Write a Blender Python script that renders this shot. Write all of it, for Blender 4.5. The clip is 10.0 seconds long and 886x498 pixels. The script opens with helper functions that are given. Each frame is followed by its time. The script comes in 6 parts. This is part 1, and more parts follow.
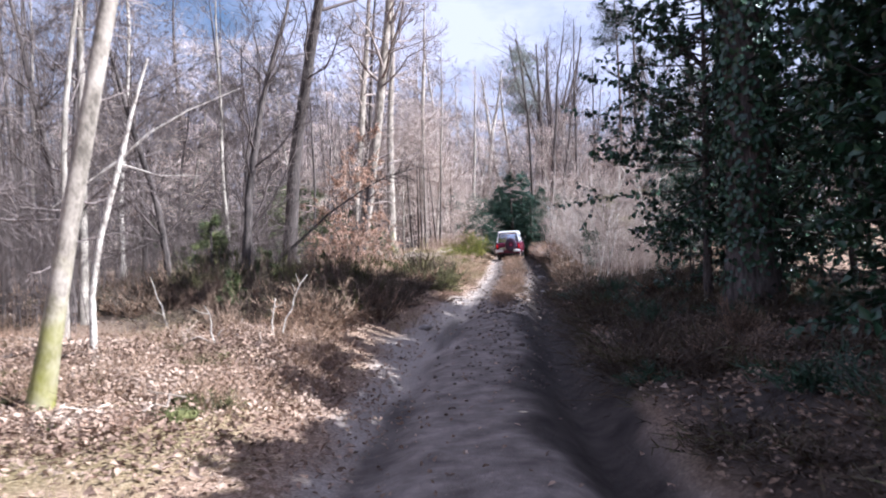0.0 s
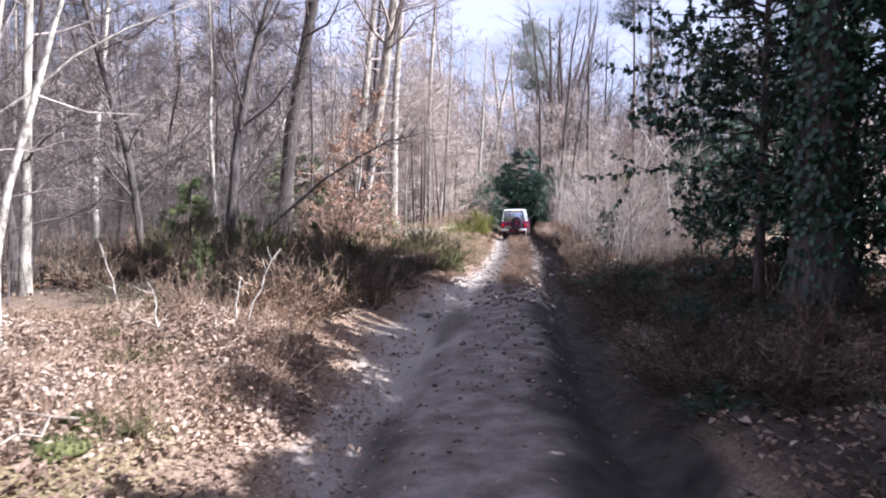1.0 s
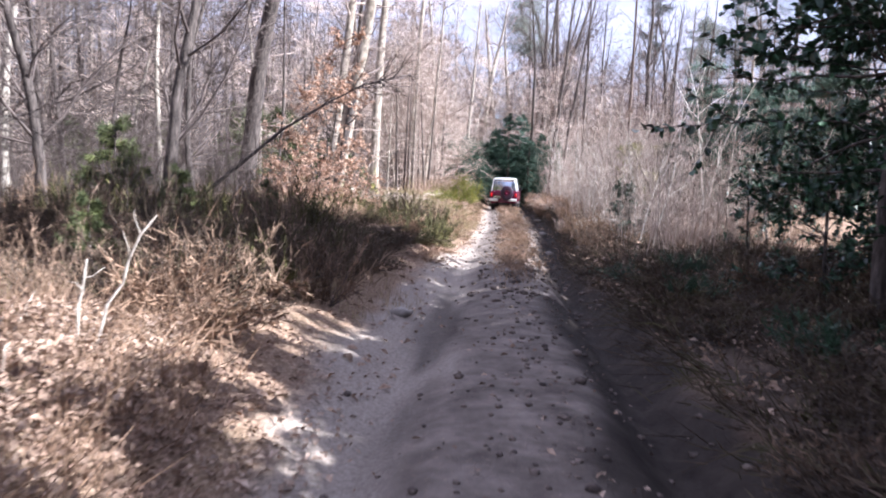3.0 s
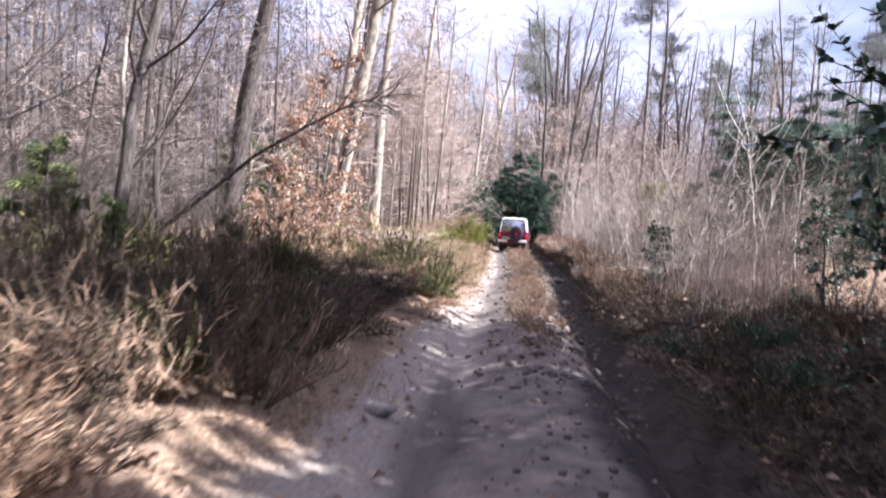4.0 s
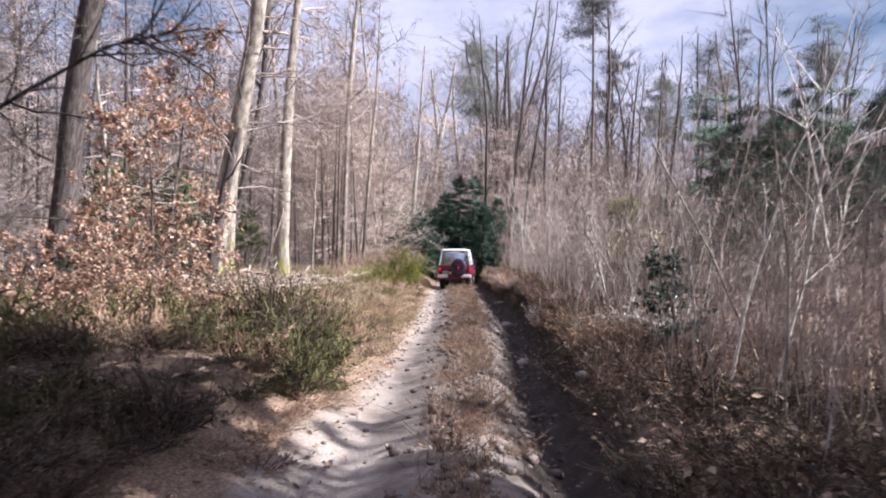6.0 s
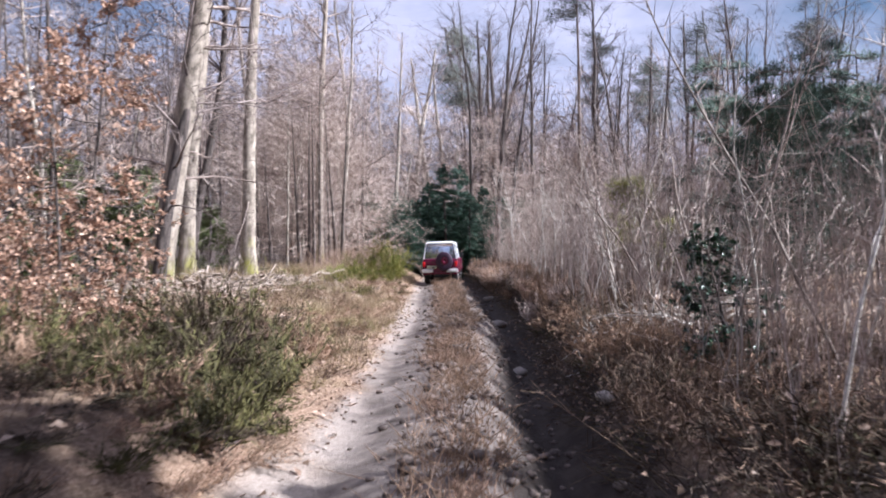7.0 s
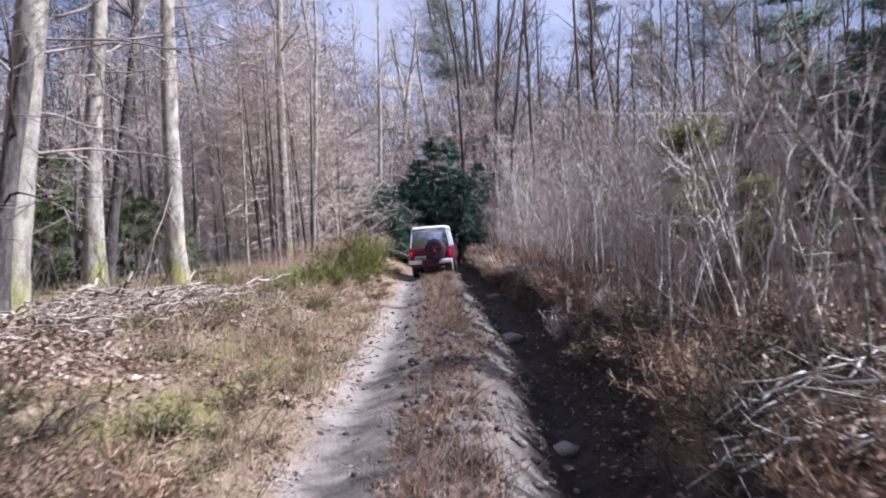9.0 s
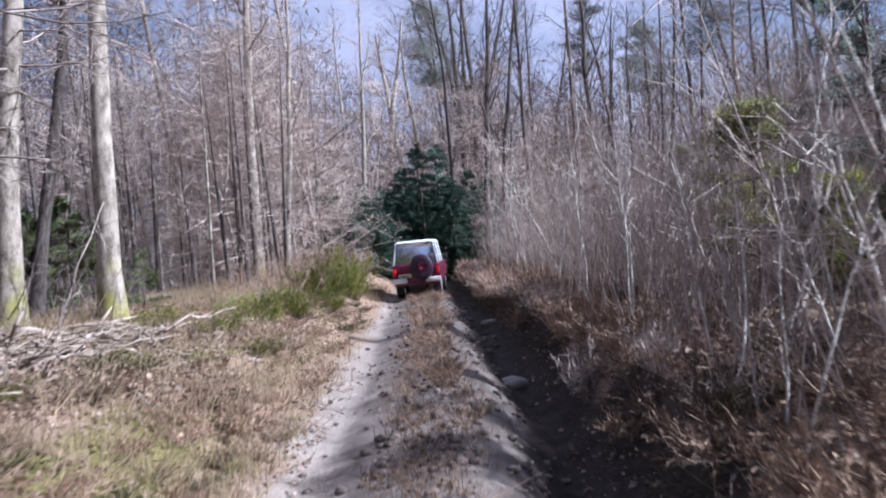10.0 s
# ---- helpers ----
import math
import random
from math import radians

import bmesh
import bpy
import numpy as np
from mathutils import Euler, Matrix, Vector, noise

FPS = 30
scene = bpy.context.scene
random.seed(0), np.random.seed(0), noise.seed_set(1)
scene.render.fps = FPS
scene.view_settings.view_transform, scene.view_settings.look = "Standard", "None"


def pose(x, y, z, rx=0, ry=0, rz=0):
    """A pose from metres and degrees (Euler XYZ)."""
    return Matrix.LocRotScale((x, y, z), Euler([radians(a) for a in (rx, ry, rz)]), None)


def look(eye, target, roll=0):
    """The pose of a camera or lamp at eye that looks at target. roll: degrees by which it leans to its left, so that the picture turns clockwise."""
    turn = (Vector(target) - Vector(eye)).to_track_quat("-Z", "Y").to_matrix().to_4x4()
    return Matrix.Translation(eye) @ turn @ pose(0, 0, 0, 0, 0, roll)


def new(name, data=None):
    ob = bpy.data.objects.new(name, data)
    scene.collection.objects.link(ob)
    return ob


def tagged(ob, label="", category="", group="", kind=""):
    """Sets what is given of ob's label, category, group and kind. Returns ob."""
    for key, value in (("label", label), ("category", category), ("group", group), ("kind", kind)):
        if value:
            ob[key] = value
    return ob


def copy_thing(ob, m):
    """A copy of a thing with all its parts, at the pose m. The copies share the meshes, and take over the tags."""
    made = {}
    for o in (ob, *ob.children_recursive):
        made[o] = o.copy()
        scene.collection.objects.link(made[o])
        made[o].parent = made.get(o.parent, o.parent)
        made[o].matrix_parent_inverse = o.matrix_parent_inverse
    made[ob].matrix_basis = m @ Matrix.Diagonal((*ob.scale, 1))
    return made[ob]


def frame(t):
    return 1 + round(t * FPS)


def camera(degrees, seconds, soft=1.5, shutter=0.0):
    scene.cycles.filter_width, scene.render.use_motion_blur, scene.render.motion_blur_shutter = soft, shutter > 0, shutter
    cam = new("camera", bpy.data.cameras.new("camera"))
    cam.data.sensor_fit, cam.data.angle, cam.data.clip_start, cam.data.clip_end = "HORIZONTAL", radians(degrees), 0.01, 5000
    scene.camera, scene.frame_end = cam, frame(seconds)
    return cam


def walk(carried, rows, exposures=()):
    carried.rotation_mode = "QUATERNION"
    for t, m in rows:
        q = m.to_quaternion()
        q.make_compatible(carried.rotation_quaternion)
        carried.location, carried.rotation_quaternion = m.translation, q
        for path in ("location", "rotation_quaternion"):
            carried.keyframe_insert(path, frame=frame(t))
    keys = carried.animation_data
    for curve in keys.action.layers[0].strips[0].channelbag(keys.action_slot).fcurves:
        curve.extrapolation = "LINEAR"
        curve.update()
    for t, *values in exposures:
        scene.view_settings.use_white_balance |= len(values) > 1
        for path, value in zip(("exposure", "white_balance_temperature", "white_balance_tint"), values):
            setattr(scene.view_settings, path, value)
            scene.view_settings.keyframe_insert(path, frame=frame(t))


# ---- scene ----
cam = camera(61.0, 10.0, 1.95, 0.4)
PATH = [
    (0, (3.029, 1.099, 1.48), (2.899, 3.095, 1.471), -2.9),
    (0.5, (2.907, 2.049, 1.452), (2.794, 4.045, 1.402), -1.0),
    (1, (2.85, 2.987, 1.447), (2.714, 4.981, 1.376), -0.6),
    (1.5, (2.874, 3.652, 1.451), (2.743, 5.646, 1.353), -1.7),
    (2, (2.852, 4.371, 1.454), (2.749, 6.365, 1.339), -1.5),
    (2.5, (2.716, 5.198, 1.421), (2.623, 7.191, 1.281), -0.1),
    (2.7, (2.645, 5.6, 1.403), (2.542, 7.591, 1.24), 1.0),
    (3.8, (2.459, 8.302, 1.41), (2.409, 10.299, 1.321), 3.6),
    (4, (2.495, 8.853, 1.44), (2.389, 10.85, 1.385), 2.9),
    (4.5, (2.816, 10.311, 1.632), (2.842, 12.308, 1.742), 0.5),
    (5, (2.87, 11.853, 1.597), (2.821, 13.85, 1.687), 0.5),
    (5.5, (2.946, 13.364, 1.584), (2.968, 15.361, 1.702), 3.1),
    (5.7, (2.989, 13.874, 1.598), (3.015, 15.872, 1.676), 1.4),
    (6.8, (3.164, 16.487, 1.557), (3.202, 18.487, 1.564), -0.6),
    (7, (3.2, 16.981, 1.564), (3.262, 18.98, 1.583), -1.4),
    (7.5, (3.305, 18.272, 1.575), (3.356, 20.271, 1.581), -3.4),
    (8, (3.404, 19.626, 1.646), (3.499, 21.623, 1.689), -3.7),
    (8.5, (3.501, 21.08, 1.67), (3.601, 23.077, 1.678), -4.9),
    (9, (3.561, 22.704, 1.701), (3.633, 24.703, 1.675), -4.3),
    (9.5, (3.653, 24.147, 1.777), (3.745, 26.144, 1.729), -4.0),
    (10, (3.817, 25.6, 1.856), (3.914, 27.598, 1.855), -5.4),
]
walk(cam, [(t, look(eye, target, roll)) for t, eye, target, roll in PATH],
     [(0.0, 1.7, 5220, 11), (2.0, 1.95, 5320, 12), (2.7, 2.06, 5370, 12), (4.4, 1.97, 5580, 14), (5.7, 1.58, 5630, 13), (7.0, 1.4, 5410, 13), (8.5, 1.24, 5180, 13), (10.0, 1.15, 4970, 12)])

# ---- world, sun ----
SUN_AZ, SUN_EL = 103.0, 36.0      # azimuth clockwise from +y, elevation
world = bpy.data.worlds.new("world")
scene.world = world
world.use_nodes = True
wn, wl = world.node_tree.nodes, world.node_tree.links
bg = wn["Background"]
sky = wn.new("ShaderNodeTexSky")
sky.sky_type = "NISHITA"
sky.sun_disc = False
sky.sun_elevation = radians(SUN_EL)
sky.sun_rotation = radians(SUN_AZ)
sky.air_density, sky.dust_density, sky.ozone_density = 1.0, 1.6, 1.4
wtc = wn.new("ShaderNodeTexCoord")
wmap = wn.new("ShaderNodeMapping")
wmap.inputs["Scale"].default_value = (1.0, 1.0, 2.6)
wno = wn.new("ShaderNodeTexNoise")
wno.inputs["Scale"].default_value, wno.inputs["Detail"].default_value = 2.2, 7.0
wno.inputs["Roughness"].default_value = 0.58
wra = wn.new("ShaderNodeValToRGB")
wra.color_ramp.elements[0].position, wra.color_ramp.elements[1].position = 0.33, 0.58
wmx = wn.new("ShaderNodeMix")
wmx.data_type = "RGBA"
wmx.inputs[7].default_value = (9.0, 8.5, 9.9, 1)       # bright thin cloud
wl.new(wtc.outputs["Generated"], wmap.inputs["Vector"])
wl.new(wmap.outputs["Vector"], wno.inputs["Vector"])
wl.new(wno.outputs["Fac"], wra.inputs["Fac"])
wl.new(wra.outputs["Color"], wmx.inputs[0])
wl.new(sky.outputs["Color"], wmx.inputs[6])
wl.new(wmx.outputs[2], bg.inputs["Color"])
bg.inputs["Strength"].default_value = 0.034

sun = new("sun", bpy.data.lights.new("sun", "SUN"))
sun.data.energy, sun.data.angle, sun.data.color = 5.0, radians(0.6), (1.0, 0.93, 0.83)
az, el = radians(SUN_AZ), radians(SUN_EL)
SUN_DIR = Vector((math.sin(az) * math.cos(el), math.cos(az) * math.cos(el), math.sin(el)))
sun.matrix_world = look(SUN_DIR * 60, (0, 0, 0))


# ---- materials ----
def material(name, colours, scale=6.0, stretch=(1, 1, 1), fine=60.0, bump=0.3, rough=0.85, island=0.0, thing=0.0,
             moss=None, specular=0.3, see_through=0.0):
    """Two or three colours mixed by coarse and fine noise, with relief; island or thing: how far pieces differ in brightness."""
    m = bpy.data.materials.new(name)
    m.use_nodes = True
    n, l = m.node_tree.nodes, m.node_tree.links
    b = n["Principled BSDF"]
    b.inputs["Roughness"].default_value = rough
    b.inputs["Specular IOR Level"].default_value = specular
    tc, mp = n.new("ShaderNodeTexCoord"), n.new("ShaderNodeMapping")
    mp.inputs["Scale"].default_value = stretch
    l.new(tc.outputs["Object"], mp.inputs["Vector"])
    no, nf = n.new("ShaderNodeTexNoise"), n.new("ShaderNodeTexNoise")
    no.inputs["Scale"].default_value, no.inputs["Detail"].default_value = scale, 5.0
    nf.inputs["Scale"].default_value, nf.inputs["Detail"].default_value = fine, 3.0
    l.new(mp.outputs["Vector"], no.inputs["Vector"])
    l.new(mp.outputs["Vector"], nf.inputs["Vector"])
    ramp = n.new("ShaderNodeValToRGB")
    e = ramp.color_ramp.elements
    e[0].position, e[0].color = 0.32, (*colours[0], 1)
    e[1].position, e[1].color = 0.68, (*colours[-1], 1)
    if len(colours) > 2:
        k = e.new(0.5)
        k.color = (*colours[1], 1)
    add = n.new("ShaderNodeMath")
    add.operation = "MULTIPLY_ADD"
    l.new(nf.outputs["Fac"], add.inputs[0])
    add.inputs[1].default_value = 0.5
    half = n.new("ShaderNodeMath")
    half.operation = "MULTIPLY_ADD"
    l.new(no.outputs["Fac"], half.inputs[0])
    half.inputs[1].default_value, half.inputs[2].default_value = 1.0, -0.25
    l.new(half.outputs[0], add.inputs[2])
    l.new(add.outputs[0], ramp.inputs["Fac"])
    colour = ramp.outputs["Color"]
    if island or thing:
        hs = n.new("ShaderNodeHueSaturation")
        mr = n.new("ShaderNodeMapRange")
        k = island or thing
        mr.inputs["To Min"].default_value, mr.inputs["To Max"].default_value = 1 - k, 1 + k
        if island:
            l.new(n.new("ShaderNodeNewGeometry").outputs["Random Per Island"], mr.inputs["Value"])
        else:
            l.new(n.new("ShaderNodeObjectInfo").outputs["Random"], mr.inputs["Value"])
        l.new(mr.outputs[0], hs.inputs["Value"])
        l.new(colour, hs.inputs["Color"])
        colour = hs.outputs["Color"]
    if moss:
        mx = n.new("ShaderNodeMix")
        mx.data_type = "RGBA"
        mx.inputs[7].default_value = (*moss[0], 1)
        sep = n.new("ShaderNodeSeparateXYZ")
        l.new(tc.outputs["Object"], sep.inputs[0])
        nm = n.new("ShaderNodeTexNoise")
        nm.inputs["Scale"].default_value, nm.inputs["Detail"].default_value = 2.2, 5
        l.new(tc.outputs["Object"], nm.inputs["Vector"])
        q = n.new("ShaderNodeMath")
        q.operation = "MULTIPLY_ADD"
        l.new(nm.outputs["Fac"], q.inputs[0])
        q.inputs[1].default_value = 4.8
        l.new(sep.outputs["Z"], q.inputs[2])
        r = n.new("ShaderNodeMapRange")
        r.inputs["From Min"].default_value, r.inputs["From Max"].default_value = moss[1] + 1.5, moss[1] + 3.3
        r.inputs["To Min"].default_value, r.inputs["To Max"].default_value = 0.85, 0.0
        l.new(q.outputs[0], r.inputs["Value"])
        l.new(r.outputs[0], mx.inputs[0])
        l.new(colour, mx.inputs[6])
        colour = mx.outputs[2]
    l.new(colour, b.inputs["Base Color"])
    if bump:
        bu = n.new("ShaderNodeBump")
        bu.inputs["Strength"].default_value, bu.inputs["Distance"].default_value = bump, 0.02
        l.new(add.outputs[0], bu.inputs["Height"])
        l.new(bu.outputs[0], b.inputs["Normal"])
    if see_through:
        tr, ms = n.new("ShaderNodeBsdfTranslucent"), n.new("ShaderNodeMixShader")
        l.new(colour, tr.inputs["Color"])
        ms.inputs[0].default_value = see_through
        l.new(b.outputs[0], ms.inputs[1])
        l.new(tr.outputs[0], ms.inputs[2])
        l.new(ms.outputs[0], n["Material Output"].inputs["Surface"])
    return m


UP = (4, 4, 0.7)
BARK_PALE = material("bark_pale", [(0.13, 0.11, 0.09), (0.28, 0.24, 0.20), (0.44, 0.39, 0.33)], 3.4, (2, 2, 0.9), 24, 0.5, 0.9, thing=0.12)
BARK_MOSSY = material("bark_mossy", [(0.115, 0.095, 0.075), (0.26, 0.218, 0.178), (0.385, 0.33, 0.275)], 3.4, (1.6, 1.6, 0.9), 22, 0.35, 0.9,
                      moss=((0.22, 0.21, 0.03), 0.42))
BARK_DARK = material("bark_dark", [(0.032, 0.026, 0.024), (0.075, 0.060, 0.054), (0.13, 0.106, 0.096)], 5, UP, 30, 0.6, 0.9, thing=0.15)
BARK_BIRCH = material("bark_birch", [(0.16, 0.13, 0.11), (0.40, 0.35, 0.30), (0.60, 0.54, 0.47)], 5, (3, 3, 1.6), 14, 0.25, 0.8, thing=0.2)
BARK_PINE = material("bark_pine", [(0.05, 0.036, 0.03), (0.11, 0.078, 0.064), (0.17, 0.125, 0.10)], 5, UP, 30, 0.5, 0.9, thing=0.1)
BARK_STEM = material("bark_stem", [(0.13, 0.10, 0.085), (0.27, 0.22, 0.185), (0.46, 0.39, 0.33)], 3, (3, 3, 1.2), 14, 0.25, 0.85, thing=0.3)
BARK_WHITE = material("bark_white", [(0.20, 0.17, 0.145), (0.58, 0.53, 0.47), (0.78, 0.73, 0.67)], 6, (3, 3, 1.2), 14, 0.25, 0.8, thing=0.15)
TWIG = material("twig", [(0.17, 0.13, 0.11), (0.29, 0.23, 0.20), (0.43, 0.35, 0.31)], 3, fine=20, bump=0, thing=0.15)
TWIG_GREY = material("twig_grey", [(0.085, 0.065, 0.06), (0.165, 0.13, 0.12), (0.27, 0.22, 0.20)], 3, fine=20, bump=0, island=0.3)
# Paler than natural twigs; sunlight is put into the colour.
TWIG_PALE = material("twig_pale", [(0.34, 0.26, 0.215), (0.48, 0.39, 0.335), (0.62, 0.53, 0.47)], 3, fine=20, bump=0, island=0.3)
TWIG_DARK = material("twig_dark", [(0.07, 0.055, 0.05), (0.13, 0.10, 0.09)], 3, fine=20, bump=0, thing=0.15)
TWIG_RUST = material("twig_rust", [(0.20, 0.12, 0.085), (0.36, 0.25, 0.19), (0.46, 0.34, 0.26)], 3, fine=20, bump=0, island=0.3)
HOLLY = material("holly_leaf", [(0.016, 0.042, 0.022), (0.042, 0.085, 0.042)], 2, fine=30, bump=0.1, rough=0.36, island=0.4, specular=0.5)
CONIFER = material("conifer_needles", [(0.028, 0.06, 0.042), (0.075, 0.125, 0.085)], 2, fine=30, bump=0, rough=0.5, island=0.4, see_through=0.2)
SPRUCE_GREEN = material("spruce_green", [(0.045, 0.06, 0.022), (0.115, 0.125, 0.042)], 2, fine=30, bump=0, rough=0.6, island=0.4)
# Greyed needles for the far pines: distance haze is put into the colour.
PINE_NEEDLE = material("pine_needles", [(0.07, 0.078, 0.066), (0.13, 0.138, 0.116)], 2, fine=30, bump=0, rough=0.6, island=0.35)
YOUNG_NEEDLE = material("young_pine_needles", [(0.03, 0.056, 0.042), (0.075, 0.115, 0.078)], 2, fine=30, bump=0, rough=0.6, island=0.4)
BEECH_LEAF = material("beech_leaf", [(0.22, 0.12, 0.075), (0.42, 0.265, 0.185), (0.60, 0.44, 0.34)], 2, fine=30, bump=0, rough=0.6,
                      island=0.35, see_through=0.3)
LITTER = material("litter_leaf", [(0.13, 0.08, 0.057), (0.28, 0.19, 0.138), (0.46, 0.35, 0.275)], 1.5, fine=40, bump=0, rough=0.75,
                  island=0.36, see_through=0.15)
GORSE = material("broom_green", [(0.07, 0.085, 0.015), (0.17, 0.17, 0.03), (0.26, 0.24, 0.06)], 3, fine=30, bump=0, rough=0.7, island=0.35,
                 see_through=0.2)
HEATH_GREEN = material("heath_green", [(0.035, 0.03, 0.013), (0.075, 0.068, 0.024), (0.15, 0.135, 0.05)], 1.5, fine=30, bump=0, rough=0.85, island=0.4)
# Brightened twigs: sun and windscreen glare are put into the colour.
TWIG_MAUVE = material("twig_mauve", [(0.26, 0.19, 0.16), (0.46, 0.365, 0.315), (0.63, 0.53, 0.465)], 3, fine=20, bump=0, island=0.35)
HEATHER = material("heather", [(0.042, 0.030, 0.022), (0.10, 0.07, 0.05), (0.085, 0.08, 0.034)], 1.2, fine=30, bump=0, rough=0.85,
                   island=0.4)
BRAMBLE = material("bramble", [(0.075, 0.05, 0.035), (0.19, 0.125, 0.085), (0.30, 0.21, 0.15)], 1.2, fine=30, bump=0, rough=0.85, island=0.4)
PALE_BRACKEN = material("pale_bracken", [(0.24, 0.14, 0.09), (0.42, 0.28, 0.20), (0.56, 0.42, 0.33)], 1.2, fine=30, bump=0, rough=0.85, island=0.4)
GRASS = material("dry_grass", [(0.27, 0.19, 0.115), (0.46, 0.35, 0.23), (0.25, 0.225, 0.09)], 0.6, fine=30, bump=0, rough=0.75, island=0.35,
                 see_through=0.25)
BRACKEN = material("dead_bracken", [(0.15, 0.09, 0.055), (0.30, 0.195, 0.13), (0.42, 0.29, 0.20)], 1.5, fine=30, bump=0, rough=0.8,
                   island=0.4, see_through=0.15)
CLOD = material("mud_clod", [(0.06, 0.045, 0.04), (0.13, 0.10, 0.085), (0.22, 0.17, 0.145)], 5, fine=40, bump=0.6, rough=0.8, island=0.3)
STONE = material("stone", [(0.22, 0.19, 0.17), (0.42, 0.37, 0.33)], 5, fine=40, bump=0.5, rough=0.8)
DEADWOOD = material("dead_wood", [(0.15, 0.115, 0.09), (0.32, 0.255, 0.205), (0.50, 0.415, 0.345)], 4, fine=30, bump=0.4, rough=0.85, thing=0.25)
RED = material("red_paint", [(0.085, 0.005, 0.024), (0.115, 0.008, 0.032)], 2, fine=20, bump=0, rough=0.25, specular=0.5)
WHITE = material("white_paint", [(0.72, 0.72, 0.74), (0.82, 0.82, 0.83)], 2, fine=20, bump=0, rough=0.3, specular=0.5)
SILVER = material("silver_bumper", [(0.55, 0.53, 0.52), (0.72, 0.70, 0.69)], 3, fine=30, bump=0, rough=0.35, specular=0.5)
BLACK = material("black_rubber", [(0.012, 0.012, 0.013), (0.04, 0.035, 0.033)], 6, fine=40, bump=0.2, rough=0.75)
COVER = material("dark_cover", [(0.022, 0.010, 0.022), (0.04, 0.017, 0.035)], 4, fine=40, bump=0.1, rough=0.5)
LAMP_RED = material("lamp_red", [(0.5, 0.01, 0.015), (0.6, 0.02, 0.02)], 4, fine=40, bump=0, rough=0.15, specular=0.5)
PLATE = material("plate", [(0.62, 0.58, 0.40), (0.72, 0.68, 0.50)], 8, fine=40, bump=0, rough=0.4)
GLASS = bpy.data.materials.new("tinted_glass")
GLASS.use_nodes = True
_g = GLASS.node_tree.nodes["Principled BSDF"]
_g.inputs["Base Color"].default_value = (0.50, 0.55, 0.68, 1)
_g.inputs["Roughness"].default_value, _g.inputs["Specular IOR Level"].default_value = 0.06, 1.0
_g.inputs["Metallic"].default_value = 0.85


def ground_material():
    """Forest floor and muddy track; the mesh's attribute "mud" says which."""
    m = bpy.data.materials.new("forest_floor")
    m.use_nodes = True
    n, l = m.node_tree.nodes, m.node_tree.links
    b = n["Principled BSDF"]
    tc = n.new("ShaderNodeTexCoord")

    def noise_at(scale, detail=6.0):
        t = n.new("ShaderNodeTexNoise")
        t.inputs["Scale"].default_value, t.inputs["Detail"].default_value = scale, detail
        t.inputs["Roughness"].default_value = 0.62
        l.new(tc.outputs["Object"], t.inputs["Vector"])
        return t.outputs["Fac"]

    def ramp(fac, stops):
        r = n.new("ShaderNodeValToRGB")
        e = r.color_ramp.elements
        e[0].position, e[0].color = stops[0][0], (*stops[0][1], 1)
        e[1].position, e[1].color = stops[-1][0], (*stops[-1][1], 1)
        for p, c in stops[1:-1]:
            k = e.new(p)
            k.color = (*c, 1)
        l.new(fac, r.inputs["Fac"])
        return r.outputs["Color"]

    def mix(fac, a, c):
        x = n.new("ShaderNodeMix")
        x.data_type = "RGBA"
        l.new(fac, x.inputs[0])
        l.new(a, x.inputs[6])
        l.new(c, x.inputs[7])
        return x.outputs[2]

    big, mid, small = noise_at(0.9), noise_at(3.0), noise_at(34.0, 9.0)
    litter = ramp(small, [(0.30, (0.10, 0.065, 0.045)), (0.5, (0.27, 0.18, 0.125)), (0.72, (0.50, 0.38, 0.29))])
    mossy = ramp(small, [(0.30, (0.05, 0.045, 0.02)), (0.52, (0.15, 0.125, 0.06)), (0.75, (0.36, 0.28, 0.17))])
    floor = mix(ramp(big, [(0.48, (0, 0, 0)), (0.72, (0.55, 0.55, 0.55))]), litter, mossy)
    mud = ramp(mid, [(0.28, (0.10, 0.08, 0.07)), (0.5, (0.20, 0.165, 0.145)), (0.72, (0.34, 0.285, 0.25))])
    speck = ramp(small, [(0.60, (0, 0, 0)), (0.70, (0.6, 0.6, 0.6))])
    mud = mix(speck, mud, litter)
    at, wet_shade = n.new("ShaderNodeAttribute"), n.new("ShaderNodeAttribute")
    at.attribute_name, wet_shade.attribute_name = "mud", "wet_shade"
    # Wet mud; the same dark colour also paints shade under the hollies.
    soaked_shaded = ramp(mid, [(0.3, (0.026, 0.020, 0.018)), (0.7, (0.075, 0.060, 0.052))])
    sandy = n.new("ShaderNodeAttribute")
    sandy.attribute_name = "sand"
    sand = ramp(small, [(0.28, (0.22, 0.18, 0.155)), (0.5, (0.37, 0.31, 0.27)), (0.74, (0.51, 0.44, 0.385))])
    floor_or_mud = mix(sandy.outputs["Fac"], mix(at.outputs["Fac"], floor, mud), sand)
    mossed = n.new("ShaderNodeAttribute")
    mossed.attribute_name = "moss"
    green = ramp(small, [(0.30, (0.06, 0.06, 0.015)), (0.52, (0.17, 0.155, 0.045)), (0.75, (0.33, 0.28, 0.12))])
    floor_or_mud = mix(mossed.outputs["Fac"], floor_or_mud, green)
    l.new(mix(wet_shade.outputs["Fac"], floor_or_mud, soaked_shaded), b.inputs["Base Color"])
    dry = n.new("ShaderNodeMapRange")
    dry.inputs["To Min"].default_value, dry.inputs["To Max"].default_value = 0.9, 0.8
    l.new(wet_shade.outputs["Fac"], dry.inputs["Value"])
    l.new(dry.outputs[0], b.inputs["Roughness"])
    b.inputs["Specular IOR Level"].default_value = 0.1
    bu = n.new("ShaderNodeBump")
